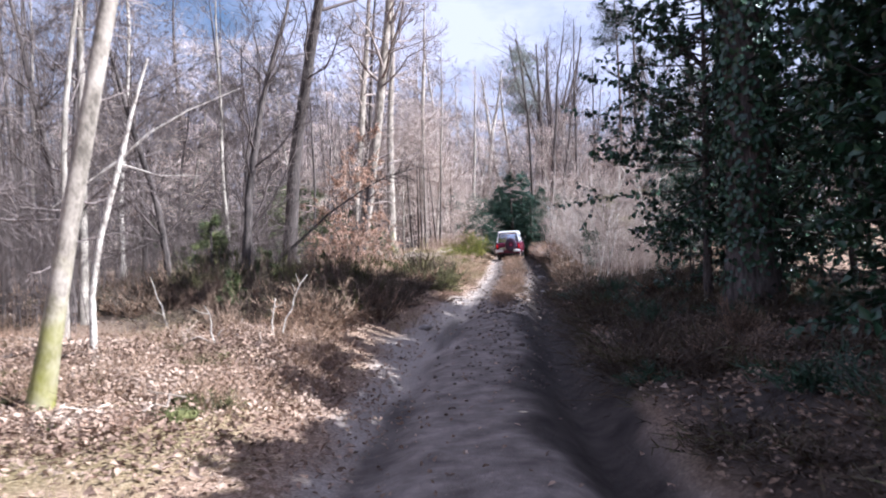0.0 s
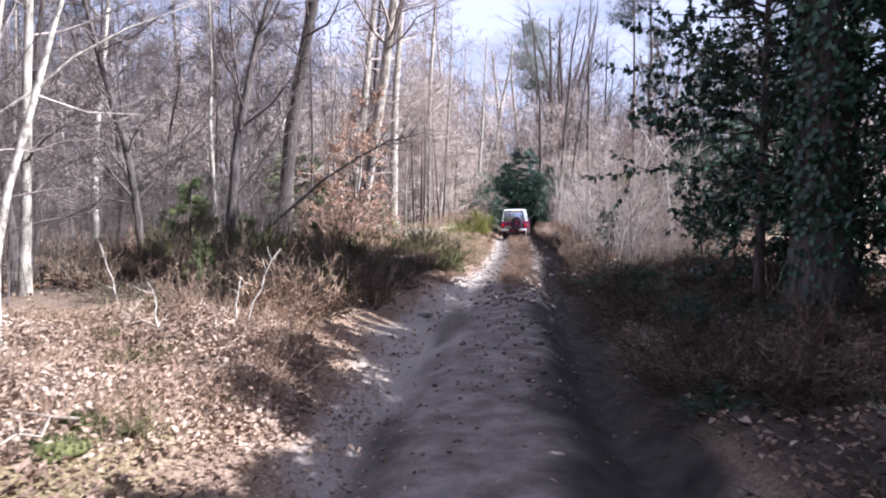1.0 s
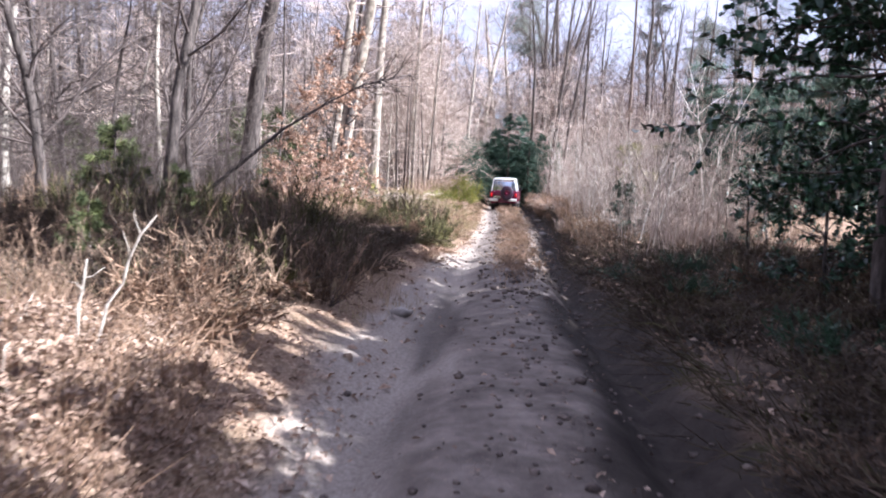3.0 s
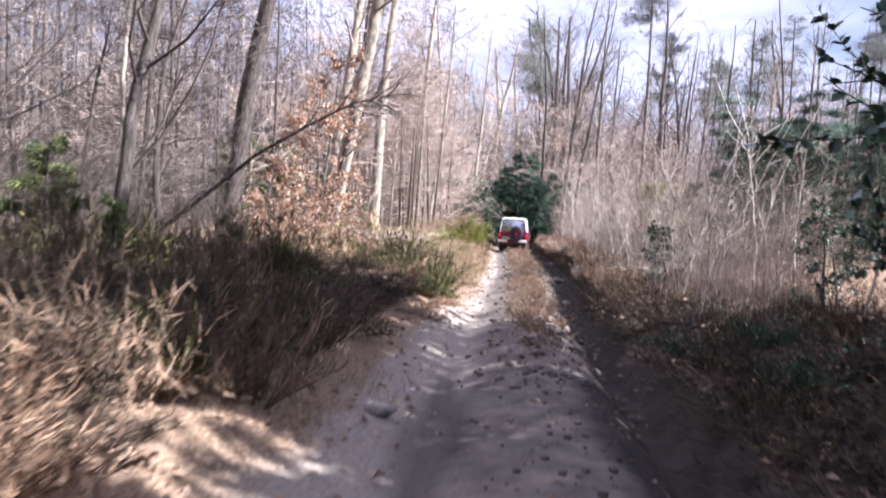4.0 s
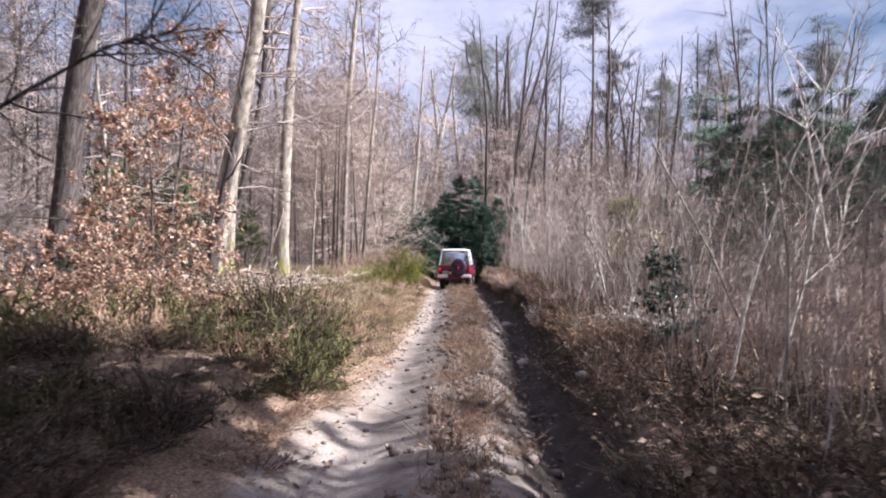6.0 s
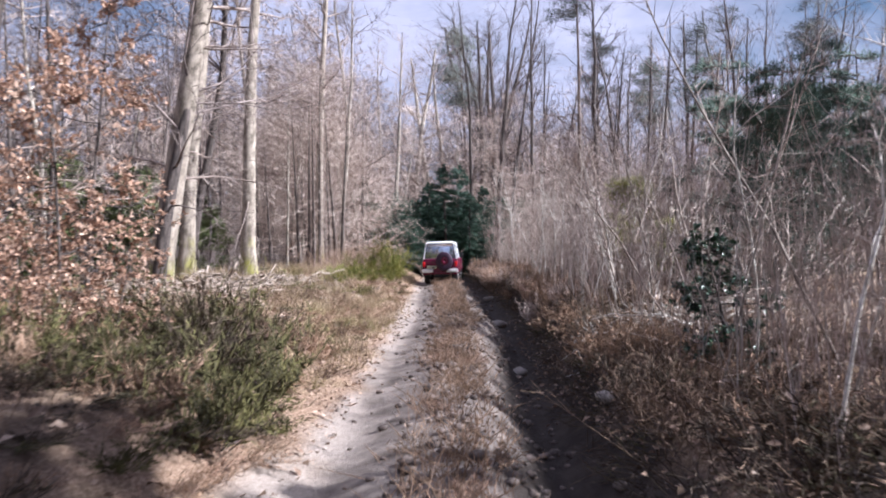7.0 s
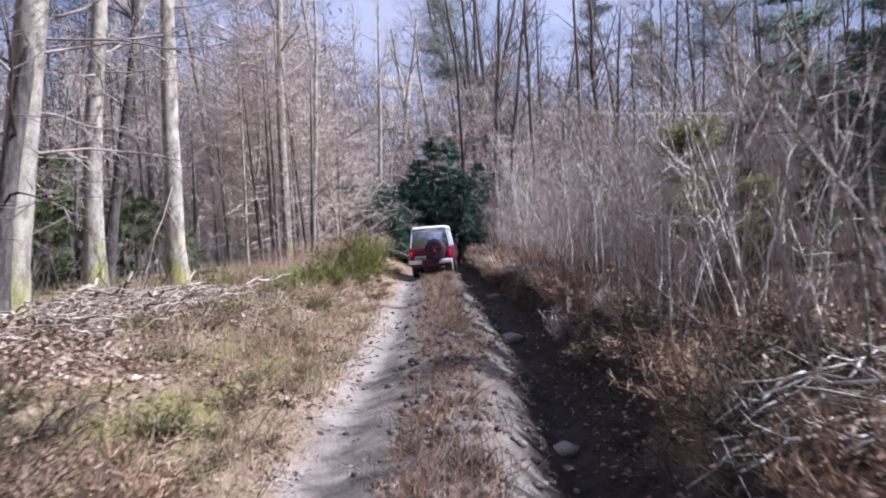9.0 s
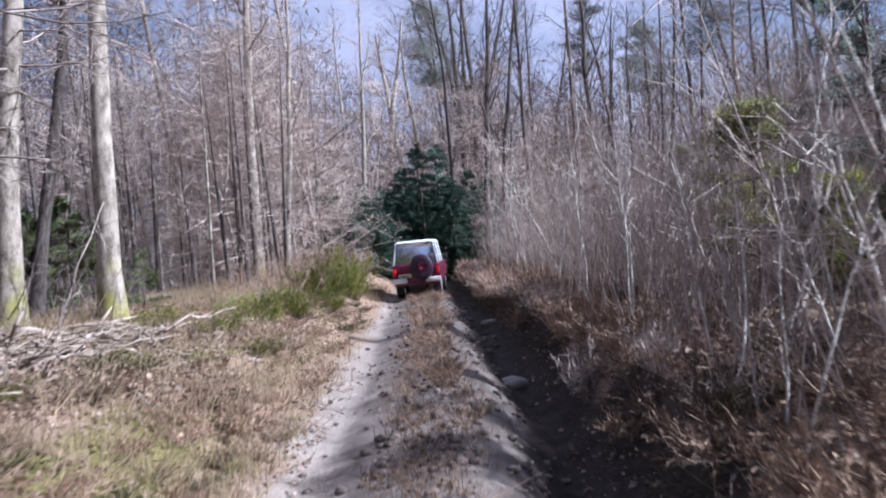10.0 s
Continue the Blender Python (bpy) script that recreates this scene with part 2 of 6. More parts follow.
    bu.inputs["Strength"].default_value, bu.inputs["Distance"].default_value = 0.7, 0.05
    ad = n.new("ShaderNodeMath")
    ad.operation = "ADD"
    l.new(mid, ad.inputs[0])
    l.new(small, ad.inputs[1])
    l.new(ad.outputs[0], bu.inputs["Height"])
    l.new(bu.outputs[0], b.inputs["Normal"])
    return m


# ---- the lie of the land ----
def smooth(v):
    v = np.clip(v, 0, 1)
    return v * v * (3 - 2 * v)


def lattice(ix, iy, seed):
    h = (ix.astype(np.int64) * 374761393 + iy.astype(np.int64) * 668265263 + seed * 1442695041) & 0x7FFFFFFF
    h = ((h ^ (h >> 13)) * 1274126177) & 0x7FFFFFFF
    return ((h ^ (h >> 16)) & 0xFFFF) / 65535.0


def value_noise(x, y, seed):
    x, y = np.asarray(x, float), np.asarray(y, float)
    ix, iy = np.floor(x), np.floor(y)
    fx, fy = smooth(x - ix), smooth(y - iy)
    a, b = lattice(ix, iy, seed), lattice(ix + 1, iy, seed)
    c, d = lattice(ix, iy + 1, seed), lattice(ix + 1, iy + 1, seed)
    return (a + (b - a) * fx) * (1 - fy) + (c + (d - c) * fx) * fy - 0.5


def centre(y):
    """The track's middle."""
    return np.interp(y, [-30, 0, 10, 20, 28, 34, 40, 53, 70, 120], [3.1, 2.95, 2.85, 3.2, 3.55, 3.82, 3.98, 4.2, 4.7, 6.0])


def rut_x(y):
    """The middle of the deep wheel rut."""
    return centre(y) + np.interp(y, [0, 22, 28, 34, 44, 60], [0.98, 0.98, 1.22, 1.5, 1.3, 1.1])


def bank_x(y):
    """The foot of the bank beside the deep rut."""
    return rut_x(y) + np.interp(y, [0, 22, 28, 34, 60], [0.42, 0.42, 0.46, 0.5, 0.42])


def land(x, y):
    """Height of the ground."""
    x, y = np.asarray(x, float), np.asarray(y, float)
    c = centre(y)
    z = np.interp(y, [-40, 30, 42, 54, 70, 120, 400], [0, 0, 0.28, 0.42, 0.5, 0.8, 3.0])
    dl, dr = c - 1.15 - x, x - bank_x(y)
    hl = np.interp(y, [0, 9, 12, 18, 24, 35, 41, 80], [0.26, 0.30, 0.28, 0.40, 0.50, 0.58, 0.62, 0.6])
    hr = np.interp(y, [0, 12, 22, 27, 33, 42, 60], [0.2, 0.18, 0.22, 0.30, 0.46, 0.42, 0.4])
    z = z + hl * smooth(dl / 1.5) + 0.022 * np.clip(dl, 0, 30) + hr * smooth(dr / np.interp(y, [16, 24], [1.2, 0.38])) + 0.025 * np.clip(dr, 0, 30)
    rut = np.interp(y, [20, 27, 43, 47], [0.30, 0.46, 0.46, 0.32])
    deep = np.interp(y, [0, 14, 22, 30, 36, 44, 60], [0.32, 0.34, 0.40, 0.56, 0.54, 0.36, 0.2])
    z = z - deep * np.exp(-(((x - rut_x(y)) / rut) ** 2)) - np.interp(y, [0, 18, 26], [0.15, 0.13, 0.09]) * np.exp(-(((x - c + 0.88) / 0.3) ** 2))
    z = z + np.interp(y, [12, 18, 60], [0.0, 0.10, 0.10]) * np.exp(-(((x - c - np.interp(y, [20, 34], [0.12, 0.24])) / 0.44) ** 2))
    off = np.maximum(smooth(dl / 1.0), smooth(dr / 0.8))
    z = z + (0.03 + 0.18 * off) * value_noise(x / 1.7, y / 2.9, 3) + (0.02 + 0.06 * off) * value_noise(x / 0.38, y / 0.55, 4) + 0.013 * value_noise(x / 0.17 + 0.3 * y, y / 0.21, 6)
    far = np.clip((np.hypot(x - 3, y - 20) - 30) / 60, 0, 1)
    return z + far * 2.0 * value_noise(x / 22, y / 22, 5)


def floor_at(x, y):
    return float(land(x, y))


def spaced(stops):
    """Coordinates that run from stop to stop with the given steps."""
    out = []
    for (a, s), (b, _) in zip(stops, stops[1:]):
        out += list(np.arange(a, b - s * 0.5, s))
    return np.array(out + [stops[-1][0]])


def mesh_object(name, verts, faces, mat, parent=None, label="", smoothed=True):
    me = bpy.data.meshes.new(name)
    me.from_pydata(verts, [], faces)
    me.materials.append(mat)
    if smoothed:
        me.polygons.foreach_set("use_smooth", [True] * len(me.polygons))
    ob = new(name, me)
    ob.parent = parent
    if label:
        ob["label"] = label
    return ob


gx = spaced([(-900, 120), (-180, 20), (-60, 4), (-20, 1.0), (-6, 0.3), (-1, 0.13), (8, 0.3), (14, 1.0), (30, 4), (70, 20), (190, 120), (910, 1)])
gy = spaced([(-900, 120), (-180, 20), (-60, 4), (-12, 1.0), (0, 0.25), (4, 0.13), (36, 0.2), (60, 0.6), (80, 2.0), (120, 8), (200, 40), (400, 150), (1000, 1)])
GX, GY = np.meshgrid(gx, gy)
GZ = land(GX, GY)
verts = np.stack([GX.ravel(), GY.ravel(), GZ.ravel()], 1)
nx, ny = len(gx), len(gy)
i0 = (np.arange(ny - 1)[:, None] * nx + np.arange(nx - 1)[None, :]).ravel()
faces = np.stack([i0, i0 + 1, i0 + nx + 1, i0 + nx], 1)
ground = tagged(mesh_object("ground", verts.tolist(), faces.tolist(), ground_material()), "leaf-strewn forest floor with a rutted muddy track", "ground", kind="structure")
C = centre(GY)
edge = 0.25 * value_noise(GX / 0.8, GY / 0.8, 8)
mud = smooth((1.35 + edge - np.abs(GX - C - 0.1)) / 0.35)
at = ground.data.attributes.new("mud", "FLOAT", "POINT")
at.data.foreach_set("value", mud.ravel().astype(np.float32))


# Wet mud of the deep rut, widened to paint the bank's shade.
soak_shade = smooth((np.interp(GY, [0, 24], [0.6, 0.72]) + 0.35 * value_noise(GX / 0.35, GY / 0.6, 9) + 0.5 * value_noise(GX / 0.9, GY / 1.9, 10) - np.abs(GX - rut_x(GY) - np.interp(GY, [20, 28], [0.05, 0.22]))) / 0.3)
# The hollies' shade, painted into the soil right of the track.
holly_shade = smooth((GX - C - 1.2) / 0.5) * smooth((21 - GY) / 4) * smooth((14 - GX) / 3) * (0.85 + 0.5 * value_noise(GX / 0.7, GY / 0.7, 12))
# Darker ground beneath the heather on the left bank.
heather_ground = smooth((C - 2.0 - GX) / 0.6) * smooth((GY - 12.4 - 0.35 * (GX + 1)) / 1.2) * smooth((23.5 - GY) / 2) * smooth((GX + 7) / 2) * (0.6 + 0.6 * value_noise(GX / 0.8, GY / 0.8, 13))
left_rut = 0.7 * smooth((0.22 + 0.3 * value_noise(GX / 0.3, GY / 1.2, 19) + 0.3 * value_noise(GX / 0.8, GY / 2.4, 20) - np.abs(GX - C + 0.82)) / 0.25) * smooth((20 - GY) / 4)
soak_shade = np.clip(np.maximum(np.maximum(np.maximum(soak_shade, left_rut), holly_shade), heather_ground), 0, 1)
at = ground.data.attributes.new("wet_shade", "FLOAT", "POINT")
at.data.foreach_set("value", soak_shade.ravel().astype(np.float32))


band = np.interp(GY, [0, 8, 12, 20, 24, 38, 44, 60], [0.1, 0.32, 0.6, 0.55, 0.36, 0.34, 0.1, 0.05])
dry = smooth((band + 0.35 * value_noise(GX / 0.6, GY / 1.6, 14) + 0.3 * value_noise(GX / 0.2, GY / 0.5, 15) - np.abs(GX - C + 1.05)) / 0.3) * 0.92
at = ground.data.attributes.new("sand", "FLOAT", "POINT")
at.data.foreach_set("value", dry.ravel().astype(np.float32))


lush = smooth((value_noise(GX / 1.4, GY / 1.7, 16) + 0.7 * value_noise(GX / 0.35, GY / 0.4, 17) + 0.02) / 0.35) * smooth((C - 1.6 - GX) / 0.5) * smooth((GX + 9) / 3)
lush = lush * np.maximum(smooth((GY - 25) / 3) * smooth((56 - GY) / 6), 0.45 * smooth((9.6 - GY) / 1.5))
at = ground.data.attributes.new("moss", "FLOAT", "POINT")
at.data.foreach_set("value", (0.8 * lush).ravel().astype(np.float32))


# ---- builders ----
class Build:
    """Collects tubes, spikes and leaves for one mesh."""

    def __init__(self):
        self.v, self.f, self.n = [], [], 0

    def add(self, v, f):
        self.v.extend(v)
        self.f.extend([tuple(i + self.n for i in q) for q in f])
        self.n += len(v)

    def tube(self, pts, rads, sides, cap=False):
        v, f = [], []
        k = len(pts)
        for i, (p, r) in enumerate(zip(pts, rads)):
            t = (pts[min(i + 1, k - 1)] - pts[max(i - 1, 0)]).normalized()
            a = t.cross(Vector((0.31, 0.95, 0.05)))
            if a.length < 0.1:
                a = t.cross(Vector((1, 0, 0)))
            a.normalize()
            b = t.cross(a)
            for s in range(sides):
                w = 2 * math.pi * s / sides
                q = p + a * (r * math.cos(w)) + b * (r * math.sin(w))
                v.append((q.x, q.y, q.z))
        for i in range(k - 1):
            for s in range(sides):
                a0, a1 = i * sides + s, i * sides + (s + 1) % sides
                f.append((a0, a1, a1 + sides, a0 + sides))
        if cap:
            f.append(tuple(range(sides))[::-1])
            f.append(tuple((k - 1) * sides + s for s in range(sides)))
        self.add(v, f)

    def arrays(self, v, f):
        self.v.extend(v.tolist())
        self.f.extend((f + self.n).tolist())
        self.n += len(v)

    def spikes(self, p, d, r, fine=False):
        """Tapered folded twigs from p along d; fine ones have a single blade."""
        if len(p) == 0:
            return
        p, d = np.asarray(p, float), np.asarray(d, float)
        r = np.broadcast_to(np.asarray(r, float), (len(p),))[:, None]
        u = d / (np.linalg.norm(d, axis=1, keepdims=True) + 1e-9)
        a = np.cross(u, [0.3, 0.9, 0.1])
        a /= np.linalg.norm(a, axis=1, keepdims=True) + 1e-9
        b = np.cross(u, a)
        ring = [p + (a * math.cos(w) + b * math.sin(w)) * r for w in (0, 2.094, 4.189)]
        v = np.stack(ring + [p + d], 1).reshape(-1, 3)
        i = np.arange(len(p))[:, None] * 4
        f = i + [0, 1, 3] if fine else np.concatenate([i + [0, 1, 3], i + [1, 2, 3]], 0)
        self.arrays(v, f)

    def leaves(self, p, d, up, length, width, fold=0.25, full=False):
        """Pointed leaves, folded along the midrib; full ones have a rounded outline."""
        if len(p) == 0:
            return
        p, d, up = np.asarray(p, float), np.asarray(d, float), np.asarray(up, float)
        d = d / (np.linalg.norm(d, axis=1, keepdims=True) + 1e-9)
        s = np.cross(d, up)
        s /= np.linalg.norm(s, axis=1, keepdims=True) + 1e-9
        w = np.cross(s, d)
        L = np.broadcast_to(np.asarray(length, float), (len(p),))[:, None]
        W = np.broadcast_to(np.asarray(width, float), (len(p),))[:, None]
        if full:
            side = [p + d * L * a + s * W * b + w * (W * fold * abs(b) * 2 - L * k) for a, b, k in ((0.22, 0.40, 0), (0.62, 0.46, 0.03), (1.0, 0.0, 0.14), (0.62, -0.46, 0.03), (0.22, -0.40, 0))]
            v = np.stack([p] + side, 1).reshape(-1, 3)
            i = np.arange(len(p))[:, None] * 6
            self.arrays(v, np.concatenate([i + [0, 3, 2, 1], i + [0, 5, 4, 3]], 0))
            return
        mid = p + d * L * 0.5
        v = np.stack([p, mid + s * W * 0.5 + w * W * fold, p + d * L - w * L * 0.12, mid - s * W * 0.5 + w * W * fold], 1).reshape(-1, 3)
        i = np.arange(len(p))[:, None] * 4
        f = np.concatenate([i + [0, 2, 1], i + [0, 3, 2]], 0)
        self.arrays(v, f)

    def mesh(self, name, mat, smoothed=True):
        me = bpy.data.meshes.new(name)
        me.from_pydata(self.v, [], self.f)
        me.materials.append(mat)
        if smoothed:
            me.polygons.foreach_set("use_smooth", [True] * len(me.polygons))
        return me

    def part(self, name, mat, parent=None, label="", smoothed=True):
        ob = new(name, self.mesh(name, mat, smoothed))
        ob.parent = parent
        if label:
            ob["label"] = label
        return ob


def jolt(rng, s):
    return Vector((rng.gauss(0, s), rng.gauss(0, s), rng.gauss(0, s)))


def aside(rng, t, angle):
    """t turned by about angle degrees to a random side."""
    a = t.cross(Vector((rng.gauss(0, 1), rng.gauss(0, 1), rng.gauss(0, 1)))).normalized()
    return (t * math.cos(radians(angle)) + a * math.sin(radians(angle))).normalized()


def limb(rng, out, p, d, length, r0, r1, segs, wob, up, sides):
    """One bent tapering limb; returns its points and directions."""
    pts, dirs, rads = [p.copy()], [d.copy()], [r0]
    for i in range(segs):
        d = (d + jolt(rng, wob) + Vector((0, 0, up))).normalized()
        p = p + d * (length / segs)
        pts.append(p.copy())
        dirs.append(d.copy())
        rads.append(r0 + (r1 - r0) * (i + 1) / segs)
    out.tube(pts, rads, sides)
    return pts, dirs


def along(rng, pts, dirs, lo, hi):
    k = rng.uniform(lo, hi) * (len(pts) - 1)
    i = min(int(k), len(pts) - 2)
    return pts[i].lerp(pts[i + 1], k - i), dirs[i + 1], k / (len(pts) - 1)


def bare_tree(rng, height, r, limbs, first, spread, droop=0.0, lean=0.0, boughs=6, twigs=7, twig=0.5, wob=0.03, rise=(35, 75), low=0):
    """Trunk and leafless crown of one tree, as two Builds."""
    trunk, crown = Build(), Build()
    n = 14
    d = Vector((lean, 0, 1)).normalized()
    p, pts, dirs, rads = Vector((0, 0, -0.25)), [], [], []
    for i in range(n + 1):
        f = i / n
        pts.append(p.copy())
        dirs.append(d.copy())
        rads.append(r * (1 - 0.82 * f ** 1.3) * (1 + 0.55 * math.exp(-f * 26)))
        p = p + d * (height / n)
        d = (d + jolt(rng, wob) + Vector((0, 0, 0.02))).normalized()
    trunk.tube(pts, rads, 12)
    P, D, R, P2, D2 = [], [], [], [], []
    for k in range(limbs + low):
        if k < limbs:
            q, t, f = along(rng, pts, dirs, first, 0.99)
            ln = spread * (1.15 - 0.75 * f) * rng.uniform(0.6, 1.25)
            ang, u = rng.uniform(*rise), 0.07 - droop
            rr = r * (0.34 - 0.22 * f) * rng.uniform(0.7, 1.2)
        else:
            q, t, f = along(rng, pts, dirs, 0.1, first)
            ln, ang, u = spread * rng.uniform(0.35, 0.8), rng.uniform(70, 100), -0.01
            rr = 0.02 + 0.03 * r
        rr = max(rr, 0.016)
        lp, ld = limb(rng, crown, q, aside(rng, t, ang), ln, rr, rr * 0.25, 5, 0.17, u, 4)
        for j in range(boughs):
            q2, t2, f2 = along(rng, lp, ld, 0.2, 1.0)
            l2 = ln * rng.uniform(0.25, 0.5) * (1.2 - 0.6 * f2)
            bp, bd = limb(rng, crown, q2, aside(rng, t2, rng.uniform(25, 60)), l2, rr * 0.4, 0.005, 2, 0.24, u * 0.7, 3)
            for m in range(twigs):
                q3, t3, f3 = along(rng, bp, bd, 0.1, 1.0)
                t4 = aside(rng, t3, rng.uniform(15, 60)) * twig * rng.uniform(0.5, 1.3)
                P.append(q3)
                D.append(t4)
                R.append(0.006)
                for _ in range(2):
                    P2.append(q3 + t4 * rng.uniform(0.3, 0.8))
                    D2.append(aside(rng, t4.normalized(), rng.uniform(20, 55)) * twig * rng.uniform(0.3, 0.7))
    crown.spikes([tuple(a) for a in P], [tuple(a) for a in D], R)
    crown.spikes([tuple(a) for a in P2], [tuple(a) for a in D2], 0.005, True)
    return trunk, crown


def make_tree(name, parts, label, category="tree", group=""):
    """A thing of an Empty and its parts: (name, Build, material, label)."""
    e = new(name)
    for pn, b, mat, lb in parts:
        b.part(pn, mat, e, lb)
    return tagged(e, label, category, group)


def put(kind, x, y, turn, size=1.0, sink=0.0, tilt=(0, 0), label=""):
    """A copy of a prototype on the ground."""
    m = pose(x, y, floor_at(x, y) - sink, tilt[0], tilt[1], turn)
    ob = copy_thing(kind, m)
    ob.scale = (size, size, size)
    if label:
        ob["label"] = label
    return ob


def discard(obs):
    for ob in obs:
        for o in (*ob.children_recursive, ob):
            bpy.data.objects.remove(o)


def scatter(rng, n, box, keep, gap, taken):
    """Up to n places in the box, apart from one another."""
    out = []
    for _ in range(n * 30):
        if len(out) >= n:
            break
        x, y = rng.uniform(box[0], box[1]), rng.uniform(box[2], box[3])
        if keep(x, y) and all((x - a) ** 2 + (y - b) ** 2 > gap * gap for a, b in taken):
            out.append((x, y))
            taken.append((x, y))
    return out


# ---- the leading car ----
def box(b, x0, x1, y0, y1, z0, z1, taper=0.0, back=0.0, bevel=0.03):
    """A bevelled block; taper draws its top in sideways, back draws its top forward."""
    bm = bmesh.new()
    bmesh.ops.create_cube(bm, size=1)
    for v in bm.verts:
        top = v.co.z > 0
        x = x0 if v.co.x < 0 else x1
        y = y0 if v.co.y < 0 else y1
        if top:
            x += taper * (1 if v.co.x < 0 else -1)
            y += back if v.co.y < 0 else -back * 1.5
        v.co = (x, y, z1 if top else z0)
    if bevel:
        bmesh.ops.bevel(bm, geom=bm.edges[:], offset=bevel, segments=2, affect="EDGES", profile=0.6)
    bm.verts.index_update()
    b.add([tuple(v.co) for v in bm.verts], [tuple(v.index for v in f.verts) for f in bm.faces])
    bm.free()
    return b


def ring(b, x, y, z, r0, r1, w, axis="x", n=24):
    """A wheel-like solid of revolution: outer radius r1, inner r0, width w."""
    prof = [(-w / 2, r0), (-w / 2, r1 - 0.03), (-w / 2 + 0.03, r1), (w / 2 - 0.03, r1), (w / 2, r1 - 0.03), (w / 2, r0)]
    v, f = [], []
    for s in range(n):
        a = 2 * math.pi * s / n
        for h, r in prof:
            c, q = r * math.cos(a), r * math.sin(a)
            v.append((x + h, y + c, z + q) if axis == "x" else (x + c, y + h, z + q))
    k = len(prof)
    for s in range(n):
        for i in range(k):
            a, c = s * k + i, ((s + 1) % n) * k + i
            nx_ = (i + 1) % k
            f.append((a, c, ((s + 1) % n) * k + nx_, s * k + nx_))
    b.add(v, f)
    return b


def lead_car(x, y, turn):
    """An off-road estate seen from behind; its rear stands at y, it heads along +y."""
    car = new("off_road_car")
    body = Build()
    box(body, -0.85, 0.85, 0.0, 4.2, 0.52, 1.06, 0.02, 0.02, 0.05)
    box(body, -0.80, 0.80, 0.06, 4.0, 0.40, 0.55, 0.0, 0.0, 0.02)
    bod = body.part("body", RED, car, "dark red painted lower body")
    for sx in (-1, 1):                                          # pillars
        for y0, y1 in ((0.05, 0.16), (1.25, 1.36), (2.3, 2.42)):
            box(q := Build(), sx * 0.785 - 0.022, sx * 0.785 + 0.022, y0, y1, 1.05, 1.72, 0.0, 0.03, 0.01)
            q.part("window_pillar", WHITE, car)
    box(roof := Build(), -0.80, 0.80, 0.08, 2.75, 1.71, 1.78, 0.07, 0.06, 0.03)
    roof.part("roof", WHITE, car, "white painted roof")
    box(g := Build(), -0.755, 0.755, 0.06, 0.10, 1.08, 1.70, 0.03, 0.02, 0.01)
    g.part("rear_window", GLASS, car, "rear window reflecting pale sky")
    for sx in (-1, 1):
        for y0, y1 in ((0.22, 1.24), (1.39, 2.29)):
            box(g := Build(), sx * 0.79 - 0.01, sx * 0.79 + 0.01, y0, y1, 1.09, 1.69, 0, 0, 0.004)
            g.part("side_window", GLASS, car)
        box(t := Build(), sx * 0.77 - 0.06, sx * 0.77 + 0.06, -0.03, 0.03, 0.74, 0.94, 0, 0, 0.015)
        t.part("tail_light", LAMP_RED, car, "red tail light")
        box(t := Build(), sx * 0.60 - 0.27, sx * 0.60 + 0.27, -0.16, 0.02, 0.50, 0.64, 0.01, 0, 0.03)
        t.part("rear_bumper", SILVER, car, "pale metal bumper end")
        box(t := Build(), sx * 0.66 - 0.14, sx * 0.66 + 0.14, 0.40, 0.42, 0.16, 0.50, 0, 0, 0.006)
        t.part("mud_flap", BLACK, car)
        box(t := Build(), sx * 0.93 - 0.07, sx * 0.93 + 0.07, 2.35, 2.43, 1.10, 1.28, 0, 0, 0.02)
        t.part("wing_mirror", BLACK, car)
        for wy in (0.78, 3.35):
            w = ring(Build(), sx * 0.70, wy, 0.37, 0.20, 0.37, 0.23).part("wheel", BLACK, car)
            ring(Build(), sx * 0.72, wy, 0.37, 0.02, 0.205, 0.17).part("rim", SILVER, w)
    sp = ring(Build(), 0.22, -0.14, 0.95, 0.02, 0.40, 0.24, "y").part("spare_wheel", COVER, car, "dark cover over the spare wheel")
    ring(Build(), 0.24, -0.272, 0.97, 0.01, 0.17, 0.02, "y").part("cover_badge", RED, sp, "round red patch on the wheel cover")
    box(t := Build(), -0.62, -0.18, -0.05, 0.02, 0.66, 0.77, 0, 0, 0.008)
    pl = t.part("number_plate", PLATE, car, "pale yellow number plate with dark bars")
    for k in range(6):
        box(t := Build(), -0.585 + k * 0.063, -0.545 + k * 0.063, -0.056, -0.049, 0.685, 0.745, 0, 0, 0)
        t.part("bar", BLACK, pl)
    box(t := Build(), -0.30, 0.30, 0.05, 3.9, 0.28, 0.42, 0, 0, 0.02)
    t.part("chassis", BLACK, car)
    ring(Build(), -0.45, 0.1, 0.36, 0.02, 0.045, 0.3, "y", 10).part("exhaust_pipe", BLACK, car)
    box(t := Build(), -0.78, 0.78, 2.55, 4.15, 1.04, 1.10, 0.04, 0.05, 0.02)
    t.part("bonnet", RED, car)
    box(t := Build(), -0.72, 0.72, 2.50, 2.54, 1.10, 1.70, 0.05, 0, 0.01)
    t.part("windscreen", GLASS, car)
    car.matrix_world = pose(x, y, floor_at(x - 0.7, y + 0.8) * 0.5 + floor_at(x + 0.7, y + 0.8) * 0.5, 0.3, 0, turn)
    for part_ in car.children:                                  # the cabin narrows towards the roof
        if part_.name.split(".")[0] in ("window_pillar", "roof", "rear_window", "side_window", "windscreen"):
            for v in part_.data.vertices:
                v.co.x *= 1 - 0.17 * max(0.0, v.co.z - 1.06) / 0.7
    car.scale = (0.90, 1.0, 1.04)
    return tagged(car, "dark red off-road car with white roof and spare wheel", "car")


